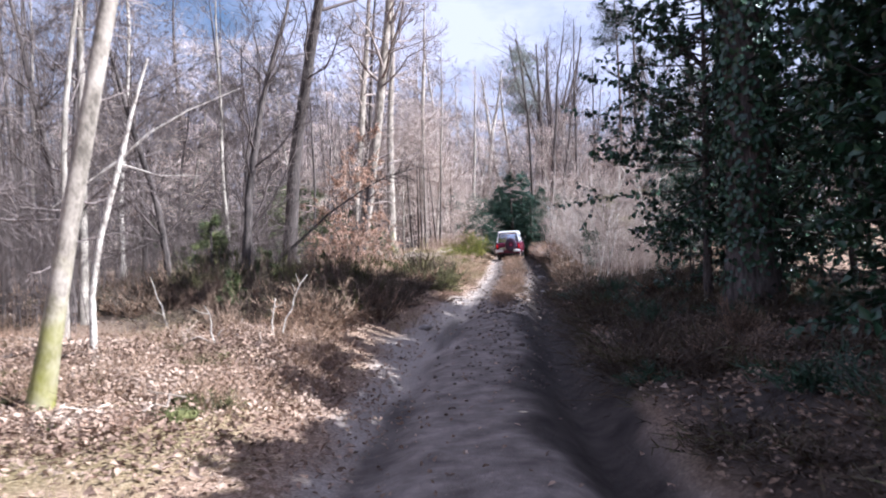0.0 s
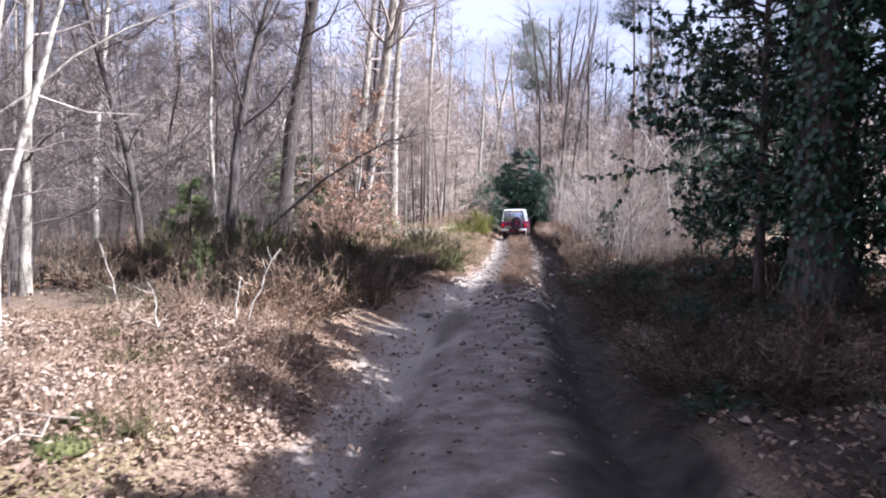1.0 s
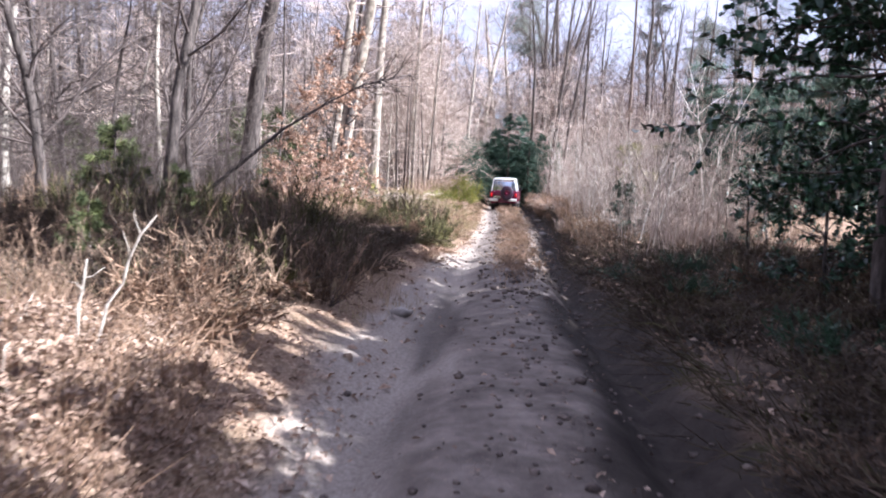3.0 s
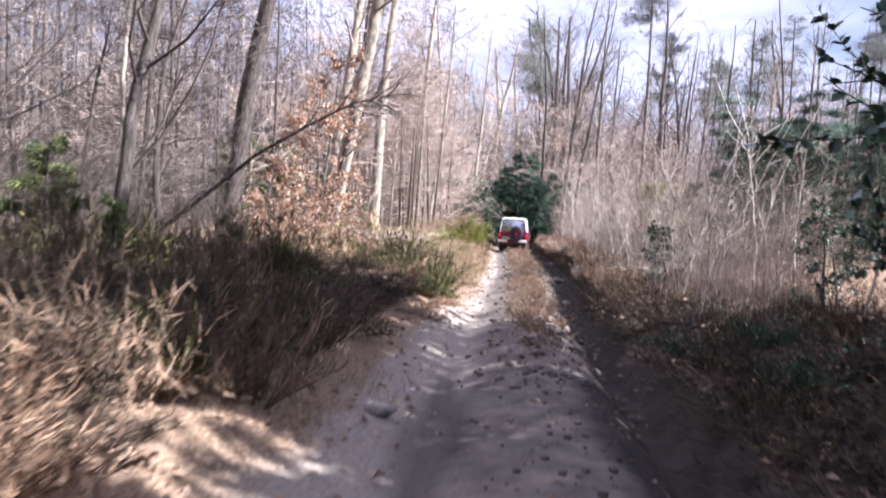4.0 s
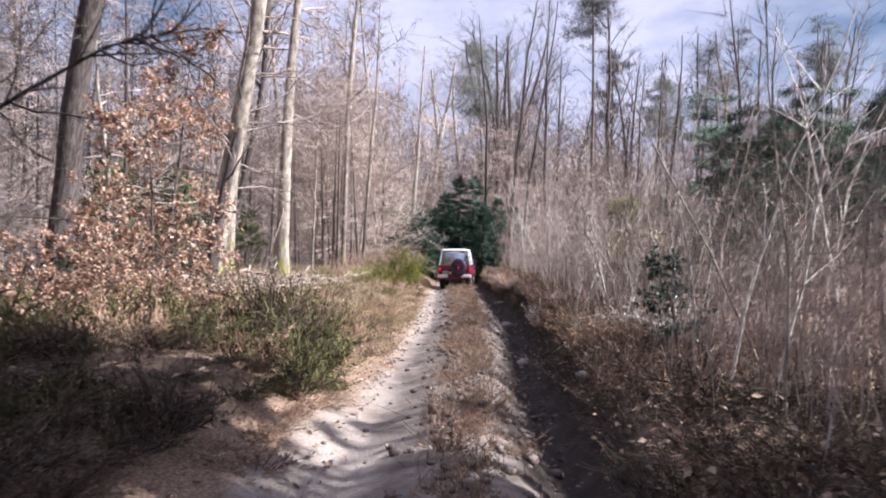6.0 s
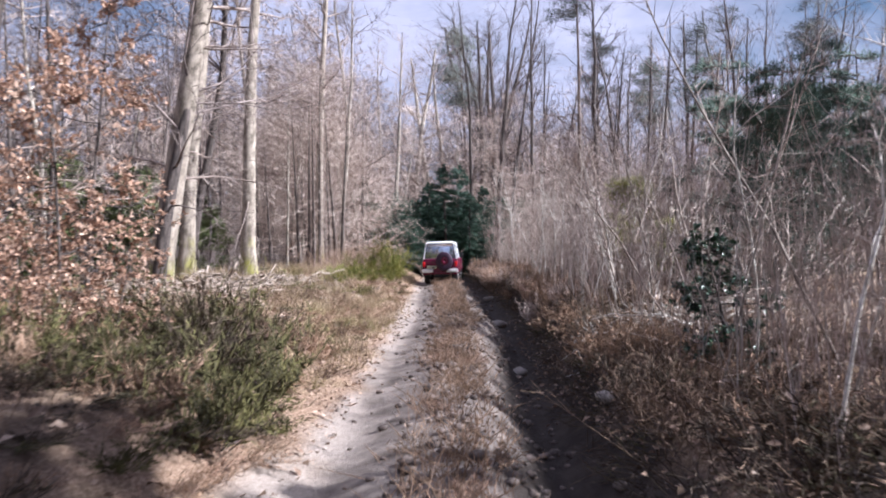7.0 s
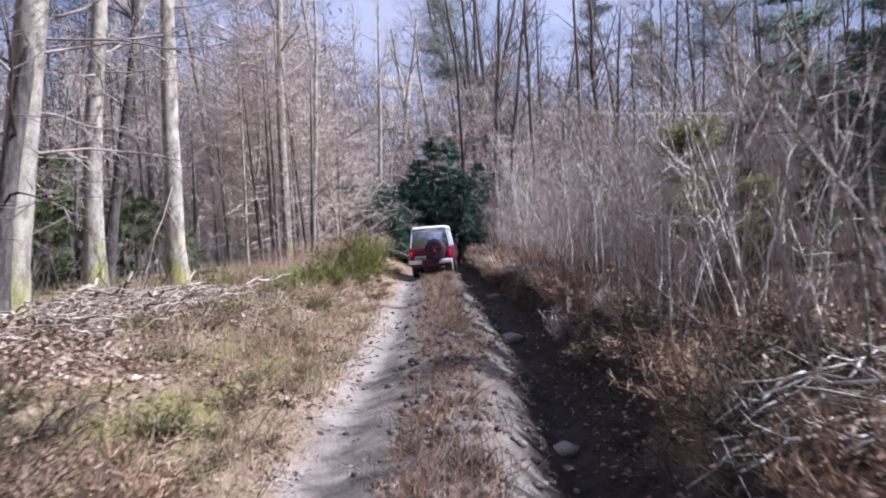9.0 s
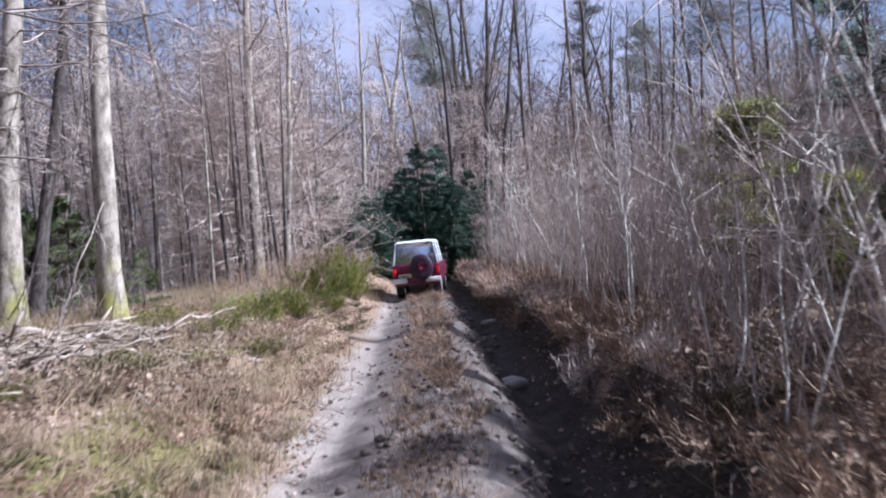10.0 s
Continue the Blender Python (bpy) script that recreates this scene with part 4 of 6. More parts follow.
for k in range(3):
    a, b = leafy(rng, ((6.0, 3.0), (5.2, 2.9), (6.4, 2.4))[k], (95, 80, 90)[k], (0.34, 0.15), CONIFER, 20, 0.12, BARK_DARK, ("round", "round", "round")[k])
    EVERGREEN.append(proto("yew_tree", [("trunk", a, BARK_DARK, ""), ("foliage", b, CONIFER, "dense dark evergreen foliage")], "dark green evergreen closing the far end of the track", "yew", "evergreens at the track's end"))
a, b = spruce(rng, 2.4, 1.1, 30)
SMALL_SPRUCE = proto("small_spruce", [("trunk", a, BARK_DARK, ""), ("foliage", b, SPRUCE_GREEN, "green needles")], "small green spruce growing in the brush", "spruce")
for x, y, s, k in ((2.4, 66.4, 0.62, 1), (3.4, 67.6, 0.7, 2), (5.3, 67.0, 0.66, 0), (4.2, 69.5, 0.72, 0), (7.2, 67.0, 0.72, 2), (6.4, 69.5, 0.8, 1), (8.7, 70.0, 0.55, 0), (0.8, 69, 0.85, 1), (2.2, 63.6, 0.6, 1), (7.6, 65.0, 0.6, 1), (6.0, 65.4, 0.6, 1), (3.0, 71.5, 1.0, 1), (10.2, 72.0, 0.9, 1), (-0.8, 71.0, 0.9, 2), (1.0, 64.6, 0.66, 1), (2.2, 61.6, 0.45, 1), (7.4, 74.0, 0.8, 0)):
    stand(EVERGREEN[k], x, y, s, x * 77 % 360)
a, b = spruce(random.Random(17), 7.0, 2.3, 84)
hemlock = make_tree("hemlock_tree", [("trunk", a, BARK_DARK, ""), ("foliage", b, CONIFER, "drooping dark needles")], "dark feathery conifer among the evergreens at the track's end", "conifer", "evergreens at the track's end")
hemlock.matrix_world = pose(4.9, 64.2, floor_at(4.9, 64.2))
for x, y, size in ((3.3, 65.2, 0.72), (6.3, 63.8, 0.7), (7.4, 66.0, 0.78), (2.0, 64.0, 0.46), (4.0, 66.8, 0.9), (5.8, 66.8, 1.08), (0.9, 66.2, 0.52), (1.5, 62.4, 0.38)):
    copy_thing(hemlock, pose(x, y, floor_at(x, y), 0, 0, x * 77 % 360) @ Matrix.Diagonal((size, size, size, 1)))
for x, y, k, w in ((7.9, 62.8, 0, 0.8), (8.9, 64.0, 2, 0.65), (10.2, 63.0, 1, 0.6), (6.8, 69.0, 2, 0.6)):
    stand_lean(FAR_OAK[k], x, y, w, 0.9, x * 61 % 360, 1)
for x, y, s in ((-1.5, 14.0, 0.42), (-1.0, 18.9, 0.42), (-2.2, 18.2, 0.5), (-4.1, 19.8, 0.88), (-6.6, 23.8, 0.55), (-5.9, 41, 1.0), (-7.2, 38.5, 1.4), (-3.6, 47.0, 0.7), (-9, 34, 1.3), (-4.2, 30.6, 0.8), (-8.5, 47, 1.2), (9.5, 35.8, 0.6), (10.3, 35.0, 0.8), (-6.6, 39.6, 1.5), (-8.2, 41.5, 1.8), (-5.6, 45.0, 1.2), (-10.0, 44.0, 1.8), (-10.4, 30.0, 1.1), (-4.3, 44.2, 1.1), (-5.1, 45.4, 1.3), (-6.9, 43.6, 1.4), (-7.8, 48.0, 1.9), (-9.6, 50.0, 2.0), (-5.9, 50.4, 1.2)):
    stand(SMALL_SPRUCE, x, y, s, x * 77 % 360)

# ---- beech saplings that keep their brown leaves ----
BROWN = []
for k in range(3):
    a, b = leafy(rng, ((4.6, 1.6), (3.0, 1.5), (6.5, 1.5))[k], (38, 30, 46)[k], (0.10, 0.6), BEECH_LEAF, 15, (0.035, 0.025, 0.05)[k], BARK_DARK)
    BROWN.append(proto("young_beech", [("stem", a, BARK_DARK, ""), ("foliage", b, BEECH_LEAF, "withered copper leaves")], "young beech holding withered copper-brown leaves", "beech", "copper-leaved young beeches"))
for x, y, s, k in ((-1.7, 27.2, 0.9, 0), (-1.9, 28.6, 0.85, 2), (-2.6, 26.2, 0.6, 1), (-1.35, 25.6, 0.62, 1), (-0.9, 24.2, 0.5, 1), (-1.7, 23.7, 0.5, 1), (-0.4, 25.9, 0.45, 1), (-3.4, 29.5, 0.6, 0)):
    stand(BROWN[k], x, y, s, x * 177 % 360)

# ---- woods on both sides ----
r3 = random.Random(21)
left_ok = lambda x, y: x < centre(y) - 5.2
for x, y in scatter(r3, 7, (-15, -5.6, 30, 46), lambda x, y: x < centre(y) - 9.0, 2.2, taken):
    stand_lean(r3.choice(SPREADING), x, y, r3.uniform(0.85, 1.15), r3.uniform(0.8, 1.1), r3.uniform(0, 360), r3.gauss(0, 3))
for x, y in scatter(r3, 24, (-15, 1.2, 52, 70), lambda x, y: x < centre(y) - 3.2, 1.9, taken):
    stand_lean(r3.choice(SPREADING), x, y, r3.uniform(0.85, 1.2), r3.uniform(0.85, 1.25), r3.uniform(0, 360), r3.gauss(0, 3))
for x, y, k in ((-3.0, 76, 2), (-0.4, 79, 0), (1.8, 77, 2), (9.6, 78, 0), (11.8, 76, 2), (8.6, 82, 2), (14.0, 80, 0), (4.0, 84, 2), (6.4, 80, 2)):
    stand_lean(SPREADING[k], x, y, 1.2, 1.2, x * 57 % 360, 0)
for x, y, k in ((-0.6, 63, 0), (1.4, 74, 1), (-2.8, 67, 1), (0.2, 82, 0)):
    stand_lean(FAR_BEECH[k], x, y, 0.75, 1.0, x * 57 % 360, 0)
for x, y, k in ((-0.9, 57.8, 0), (0.2, 57.2, 1), (-2.6, 60.0, 0), (-3.4, 56.0, 2), (-1.6, 62.0, 1), (9.3, 61.0, 1)):
    stand_lean(SPREADING[k], x, y, 1.0, 0.9, x * 97 % 360, 2)
for x, y in scatter(r3, 66, (-42, -2, 20, 92), left_ok, 1.5, taken):
    stand_lean(r3.choice(POLE), x, y, r3.uniform(0.8, 1.6), r3.uniform(0.8, 1.35), r3.uniform(0, 360), r3.gauss(0, 3))
for x, y in scatter(r3, 34, (-55, -6, 36, 110), left_ok, 3.0, taken):
    stand_lean(r3.choice(FAR_BEECH + OAK[:2]), x, y, r3.uniform(0.6, 0.95), r3.uniform(0.8, 1.1), r3.uniform(0, 360), r3.gauss(0, 2.5))
right_far = lambda x, y: x > centre(y) + 5 and y > 66
for x, y in scatter(r3, 18, (5, 60, 66, 125), right_far, 3.0, taken):
    stand_lean(r3.choice(FAR_OAK), x, y, r3.uniform(0.5, 0.9), r3.uniform(0.85, 1.1), r3.uniform(0, 360), r3.gauss(0, 2))
for x, y in scatter(r3, 17, (14, 44, 60, 86), lambda x, y: x > centre(y) + 8, 3.0, taken):
    stand_lean(r3.choice(FAR_OAK), x, y, r3.uniform(0.45, 0.7), r3.uniform(0.7, 0.9), r3.uniform(0, 360), r3.gauss(0, 2))
thin = lambda x, y: x > centre(y) + 2.3 + 0.02 * y and not (y < 36 and x > 8.0)
for x, y in scatter(r3, 230, (5, 20, 18.5, 64), thin, 0.45, taken):
    k = r3.choice(SAPLING)
    stand_lean(k, x, y, r3.uniform(0.8, 1.3), r3.uniform(0.65, 1.1), r3.uniform(0, 360), r3.gauss(3, 5))
for x, y in scatter(r3, 14, (15, 32, -12, 23), lambda x, y: True, 3.0, taken):      # behind the hollies
    stand_lean(r3.choice(POLE), x, y, 1.1, 0.9, r3.uniform(0, 360), 0)
for x, y in scatter(r3, 30, (-30, -3, -30, 6), lambda x, y: True, 3.0, taken):      # behind
    stand_lean(r3.choice(POLE), x, y, 1.2, 1.0, r3.uniform(0, 360), 0)
for x, y in scatter(r3, 10, (-14, 20, 118, 150), lambda x, y: True, 3.0, taken):
    stand_lean(r3.choice(OAK), x, y, 1.0, 1.1, r3.uniform(0, 360), 0)


def crooked(x, y, h, lean, r, seed, forks=3):
    """A thin white stem with kinks and a few short side shoots."""
    q = random.Random(seed)
    st, tw = Build(), Build()
    pts, dirs = limb(q, st, Vector((0, 0, -0.05)), Vector((math.sin(radians(lean)), q.gauss(0, 0.06), 1)).normalized(), h, r, 0.005, 8, 0.085, 0.03, 7)
    P, D = [], []
    for k in range(forks):
        s, t, f = along(q, pts, dirs, 0.3, 0.9)
        bp, bt = limb(q, st, s, aside(q, t, q.uniform(25, 55)), h * q.uniform(0.12, 0.3), r * 0.45, 0.003, 4, 0.12, 0.04, 4)
        for m in range(6):
            s2, t2, _ = along(q, bp, bt, 0.2, 1.0)
            P.append(tuple(s2)), D.append(tuple(aside(q, t2, q.uniform(20, 60)) * q.uniform(0.12, 0.4)))
    for k in range(int(h * 5)):
        s, t, f = along(q, pts, dirs, 0.2, 1.0)
        P.append(tuple(s)), D.append(tuple(aside(q, t, q.uniform(25, 65)) * q.uniform(0.15, 0.5)))
    tw.spikes(P, D, 0.0045)
    e = make_tree("birch_sapling", [("stem", st, BARK_WHITE, "white crooked stem"), ("crown", tw, TWIG_PALE, "sparse bare twigs")], "crooked white birch sapling at the thicket's edge", "sapling", "birch saplings along the thicket")
    e.matrix_world = pose(x, y, floor_at(x, y), 0, 0, 0)


r5 = random.Random(17)
for x, y, h, lean, r in ((6.35, 29.2, 2.7, 9, 0.017), (6.55, 29.5, 2.2, -12, 0.014), (7.0, 30.2, 3.4, 4, 0.02), (7.4, 29.8, 2.9, 13, 0.018), (7.75, 30.4, 2.4, -4, 0.016), (6.2, 31.5, 2.0, -14, 0.014),
                         (6.3, 33.8, 2.6, -9, 0.016), (6.6, 35.0, 3.3, 5, 0.018), (6.45, 37.0, 3.8, 2, 0.02), (6.6, 37.3, 3.5, -5, 0.018), (7.2, 36.4, 3.0, 16, 0.018), (7.6, 34.2, 2.6, -18, 0.016),
                         (6.9, 41.0, 4.2, 6, 0.022), (7.0, 41.3, 3.8, -3, 0.02), (6.7, 44.0, 4.5, 3, 0.022), (7.8, 40.0, 4.6, 8, 0.024), (7.1, 48.0, 4.8, -4, 0.024), (6.9, 52.0, 4.8, 5, 0.024),
                         (8.1, 33.0, 4.4, -8, 0.022), (8.6, 36.8, 5.0, 7, 0.024), (8.2, 31.6, 3.8, 14, 0.02), (6.0, 26.4, 1.9, 12, 0.013), (6.6, 27.2, 2.3, -10, 0.015), (7.3, 32.4, 2.4, 22, 0.014), (5.87, 21.8, 4.0, 5, 0.022), (5.97, 21.1, 3.4, 7, 0.02), (7.2, 22.5, 4.4, 6, 0.024), (6.6, 22.9, 3.8, 3, 0.02), (7.5, 23.6, 4.6, 4, 0.024), (6.2, 23.7, 3.0, -3, 0.018), *((r5.uniform(6.0, 7.7), r5.uniform(25.6, 31.5), r5.uniform(1.1, 2.4), r5.gauss(0, 22), r5.uniform(0.012, 0.017)) for _ in range(14))):
    crooked(x, y, h, lean * 0.65, r * 0.72, int(x * 100 + y * 7))
discard(protos)


# ---- what nobody could count ----
def stuff(name, build, mat, label, category):
    return tagged(build.part(name, mat), label, category, kind="stuff")


g = np.random.default_rng(4)


def sheet_of_leaves(n, xs, ys, size, keep, lift=0.01):
    x, y = g.uniform(*xs, n), g.uniform(*ys, n)
    k = keep(x, y)
    x, y = x[k], y[k]
    n = len(x)
    a = g.uniform(0, 6.283, n)
    d = np.stack([np.cos(a), np.sin(a), g.normal(0, 0.35, n)], 1)
    up = np.stack([g.normal(0, 0.45, n), g.normal(0, 0.45, n), np.ones(n)], 1)
    p = np.stack([x, y, land(x, y) + lift + g.uniform(0, 0.03, n)], 1)
    L = size * g.uniform(0.6, 1.3, n)
    b = Build()
    b.leaves(p, d, up, L, L * 0.6, 0.2)
    return b


def off_track(x, y, l=1.0, r=1.5):
    c = centre(y)
    return (x < c - l) | (x > c + r)


stuff("leaf_litter", sheet_of_leaves(36000, (-6, 9), (4, 34), 0.062, lambda x, y: off_track(x, y) & (((x < 3) & ((y < 12.6) | (y > 23))) | ((x > 3) & (y > 20)) | (g.uniform(0, 1, len(x)) < 0.2))), LITTER, "fallen brown beech and oak leaves on the ground", "leaf litter")
stuff("far_leaf_litter", sheet_of_leaves(20000, (-18, 16), (-8, 62), 0.11, lambda x, y: off_track(x, y)), LITTER, "pale fallen leaves between the trees", "leaf litter")
stuff("verge_leaves", sheet_of_leaves(12000, (-5, 2.6), (26, 46), 0.085, lambda x, y: (x < centre(y) - 1.2) & (value_noise(x / 1.1, y / 1.1, 18) > -0.2), 0.02), LITTER, "pinkish brown dead leaves on the sunny verge", "leaf litter")
stuff("track_leaves", sheet_of_leaves(2300, (1.5, 5.5), (3, 50), 0.06, lambda x, y: (np.abs(x - centre(y) - 0.1) < 1.2) & (g.uniform(0, 1, len(x)) < 0.25 + 0.6 * (np.abs(x - centre(y) - 0.1) < 0.45))), LITTER,
      "leaves trodden into the muddy track", "leaf litter")


def tufts(n, xs, ys, height, lean, r, keep, blades=14, spread=0.12):
    x, y = g.uniform(*xs, n), g.uniform(*ys, n)
    k = keep(x, y)
    x, y = np.repeat(x[k], blades), np.repeat(y[k], blades)
    m = len(x)
    x, y = x + g.normal(0, spread, m), y + g.normal(0, spread, m)
    a, h = g.uniform(0, 6.283, m), height * g.uniform(0.4, 1.2, m)
    t = lean * np.abs(g.normal(0, 1, m))
    d = np.stack([np.cos(a) * t * h, np.sin(a) * t * h, h], 1)
    b = Build()
    b.spikes(np.stack([x, y, land(x, y) - 0.02], 1), d, r)
    return b


def heaped(n, cx, cy, sx, sy, top, size):
    """Leaves piled on a mound."""
    x, y = g.normal(cx, sx, n), g.normal(cy, sy, n)
    a = g.uniform(0, 6.283, n)
    d = np.stack([np.cos(a), np.sin(a), g.normal(0, 0.6, n)], 1)
    up = np.stack([g.normal(0, 0.8, n), g.normal(0, 0.8, n), np.ones(n)], 1)
    h = top * np.exp(-0.5 * (((x - cx) / sx) ** 2 + ((y - cy) / sy) ** 2)) * g.uniform(0, 1, n)
    b = Build()
    L = size * g.uniform(0.6, 1.4, n)
    b.leaves(np.stack([x, y, land(x, y) + 0.02 + h], 1), d, up, L, L * 0.6, 0.2)
    return b


for cx, cy, sx, sy, top, n in ((-1.6, 9.3, 0.9, 0.7, 0.35, 5200), (0.1, 9.9, 0.6, 0.6, 0.22, 3400), (-3.6, 9.6, 1.0, 0.8, 0.3, 3600), (-0.9, 11.0, 0.8, 0.6, 0.25, 3000), (-0.6, 7.9, 1.1, 0.6, 0.16, 4200), (0.9, 8.6, 0.4, 0.7, 0.12, 1800), (-0.3, 6.3, 0.9, 0.5, 0.12, 3000), (-2.2, 7.2, 0.9, 0.6, 0.2, 3600)):
    stuff("leaf_heap", heaped(int(n * 1.4), cx, cy, sx, sy, top, 0.047), LITTER, "drift of rust-brown dead leaves and bracken", "leaf litter")
for cx, cy, sx, sy, top, n in ((6.7, 28.2, 0.7, 0.9, 0.3, 1300), (5.9, 25.4, 0.45, 0.9, 0.2, 500), (7.4, 29.5, 0.8, 0.9, 0.3, 900), (-1.9, 32.0, 1.0, 0.9, 0.34, 3000), (-0.6, 29.8, 0.8, 0.7, 0.2, 1300), (-2.2, 35.3, 1.4, 0.8, 0.3, 3200), (0.2, 34.2, 0.9, 0.9, 0.16, 2400), (0.7, 37.4, 0.8, 1.2, 0.14, 2000)):
    stuff("leaf_heap", heaped(n, cx, cy, sx, sy, top, 0.08), LITTER, "drift of pale dead leaves heaped on the verge", "leaf litter")


def patch(x, y, s, seed, level):
    return value_noise(x / s, y / s, seed) > level


stuff("dry_grass", tufts(1500, (-4.0, 2.9), (27, 56), 0.40, 0.6, 0.006, lambda x, y: (x < centre(y) - 1.25) & patch(x, y, 2.0, 31, -0.15) & (np.hypot((x + 2.0) / 2.3, (y - 33.6) / 3.2) > 1)), GRASS, "bleached grass tufts along the sunny verge", "grass")
stuff("bank_bracken", tufts(900, (-5.5, 1.0), (6.2, 12.4), 0.34, 0.9, 0.005, lambda x, y: (x < centre(y) - 1.7) & (y < 10.9 - 0.7 * (x - 1)) & patch(x, y, 1.3, 33, -0.05), 9), BRACKEN, "flattened rusty bracken on the sunny bank", "bracken")
stuff("verge_grass", tufts(700, (-4, 1.8), (5, 20), 0.25, 0.6, 0.004, lambda x, y: (x < centre(y) - 1.3) & patch(x, y, 1.6, 32, 0.08)), GRASS, "thin dry grass on the earth bank", "grass")
stuff("ridge_grass", tufts(3000, (2.4, 4.9), (17, 62), 0.22, 1.0, 0.005, lambda x, y: (np.abs(x - centre(y) - 0.12) < 0.40 * smooth((y - 14) / 10)), 9), BRACKEN, "brown trampled growth on the track's middle ridge", "grass")


def brush(n, xs, ys, height, keep, twig=0.004, side=5, fan=0.35):
    """Upright thin stems, each with side twigs."""
    x, y = g.uniform(*xs, n), g.uniform(*ys, n)
    k = keep(x, y)
    x, y = x[k], y[k]
    m = len(x)
    h = height(x, y) * g.uniform(0.45, 1.1, m)
    d = np.stack([g.normal(0, fan, m) * h, g.normal(0, fan, m) * h, h], 1)
    p = np.stack([x, y, land(x, y) - 0.03], 1)
    b = Build()
    b.spikes(p, d, twig * (1 + h * 0.35))
    f = g.uniform(0.2, 0.95, (m, side))
    q = (p[:, None, :] + d[:, None, :] * f[..., None]).reshape(-1, 3)
    hs = np.repeat(h, side)
    e = np.repeat(d, side, 0) * 0.35 * (1.1 - f.reshape(-1, 1)) + g.normal(0, 0.16, (m * side, 3)) * hs[:, None]
    e[:, 2] = np.abs(e[:, 2]) * 0.8
    b.spikes(q, e, twig * 0.7)
    q2 = q + e * g.uniform(0.3, 0.9, (m * side, 1))
    b.spikes(q2, e * 0.4 + g.normal(0, 0.07, (m * side, 3)) * hs[:, None], twig * 0.55)
    return b


in_thicket = lambda x, y: (x > centre(y) + 1.9 + 0.015 * y) & ((y > 36) | (x < 8.2)) & ((y > 30) | (x < 7.6))
stuff("thicket", brush(6200, (5, 23), (19, 66), lambda x, y: 2.7 + 1.8 * value_noise(x / 3, y / 3, 41) + 1.2 * smooth((x - centre(y) - 2.5) / 4), in_thicket, 0.0038, 6, 0.17), TWIG_MAUVE, "dense bare thicket of thin upright twigs", "thicket")
stuff("near_thicket", brush(420, (6.0, 8.4), (20.6, 25.2), lambda x, y: 2.3 + 1.4 * value_noise(x / 1.5, y / 1.5, 49), lambda x, y: x > centre(y) + 2.7, 0.003, 8, 0.12), TWIG_MAUVE, "fine upright twigs at the thicket's near edge", "thicket")
stuff("pale_stems", brush(1000, (5, 14), (22, 60), lambda x, y: 2.6 + 1.8 * value_noise(x / 3, y / 3, 46), in_thicket, 0.0052, 3, 0.13), BARK_BIRCH, "scattered pale thin stems in the thicket", "thicket")
stuff("dead_undergrowth", brush(5200, (4.4, 11), (6, 60), lambda x, y: 0.62 + 0.3 * value_noise(x / 1.2, y / 1.2, 42), lambda x, y: (x > bank_x(y) + 0.1) & (y > 19 + 2 * value_noise(x, y, 3)), 0.005, 5, 0.6), BRAMBLE, "tangled dead bracken and bramble on the verge", "undergrowth")
near_bank = lambda x, y: (x > bank_x(y) - 0.12) & (x < centre(y) + 3.6)
# TWIG_DARK puts the hollies' shade into the colour of these stems.
stuff("shaded_undergrowth", brush(1600, (4.2, 11), (2, 21), lambda x, y: 0.34 + 0.3 * value_noise(x / 1.2, y / 1.2, 47), lambda x, y: x > centre(y) + 1.6, 0.0035, 7, 0.45), TWIG_DARK, "dark dead stems under the holly, shade in their colour", "undergrowth")
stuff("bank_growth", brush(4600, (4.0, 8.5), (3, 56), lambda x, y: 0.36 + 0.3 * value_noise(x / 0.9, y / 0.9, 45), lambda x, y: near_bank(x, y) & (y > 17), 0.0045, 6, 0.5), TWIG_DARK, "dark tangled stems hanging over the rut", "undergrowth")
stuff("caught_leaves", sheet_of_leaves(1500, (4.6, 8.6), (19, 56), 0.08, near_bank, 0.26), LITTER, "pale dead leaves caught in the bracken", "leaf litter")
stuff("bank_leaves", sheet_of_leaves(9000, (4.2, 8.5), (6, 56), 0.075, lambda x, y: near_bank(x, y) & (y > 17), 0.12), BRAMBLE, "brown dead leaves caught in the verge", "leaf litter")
# Leaves in dark BRAMBLE instead of LITTER, to paint the shade here.
stuff("shaded_leaves", sheet_of_leaves(12000, (4.0, 10), (4, 20), 0.07, lambda x, y: x > bank_x(y) + 0.05, 0.03), BRAMBLE, "dark dead leaves under the holly, shade in their colour", "leaf litter")
fy = g.uniform(8, 56, 3600)
fx = bank_x(fy) + 0.12 + g.normal(0, 0.15, len(fy))
fringe = Build()
fl = g.uniform(0.12, 0.42, len(fy))[:, None]
fringe.spikes(np.stack([fx, fy, land(fx, fy)], 1), np.stack([g.normal(-0.75, 0.5, len(fy)), g.normal(0, 0.5, len(fy)), g.normal(0.25, 0.45, len(fy))], 1) * fl, 0.006)
stuff("bank_fringe", fringe, HEATHER, "dead stalks hanging over the wheel rut", "undergrowth")
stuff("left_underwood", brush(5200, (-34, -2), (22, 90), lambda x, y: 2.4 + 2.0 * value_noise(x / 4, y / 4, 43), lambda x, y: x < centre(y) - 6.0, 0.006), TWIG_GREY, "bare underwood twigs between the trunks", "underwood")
stuff("bank_scrub", brush(800, (-4.8, 0.9), (10.5, 24), lambda x, y: (0.7 + 0.7 * value_noise(x / 1.1, y / 1.1, 48)) * np.where(y < 16, 1.0, 0.65), lambda x, y: (x < centre(y) - 2.1) & (y - 10.9 > -0.7 * (x - 1)), 0.0035, 6, 0.4), BRAMBLE, "thin brown scrub standing above the heather", "undergrowth")
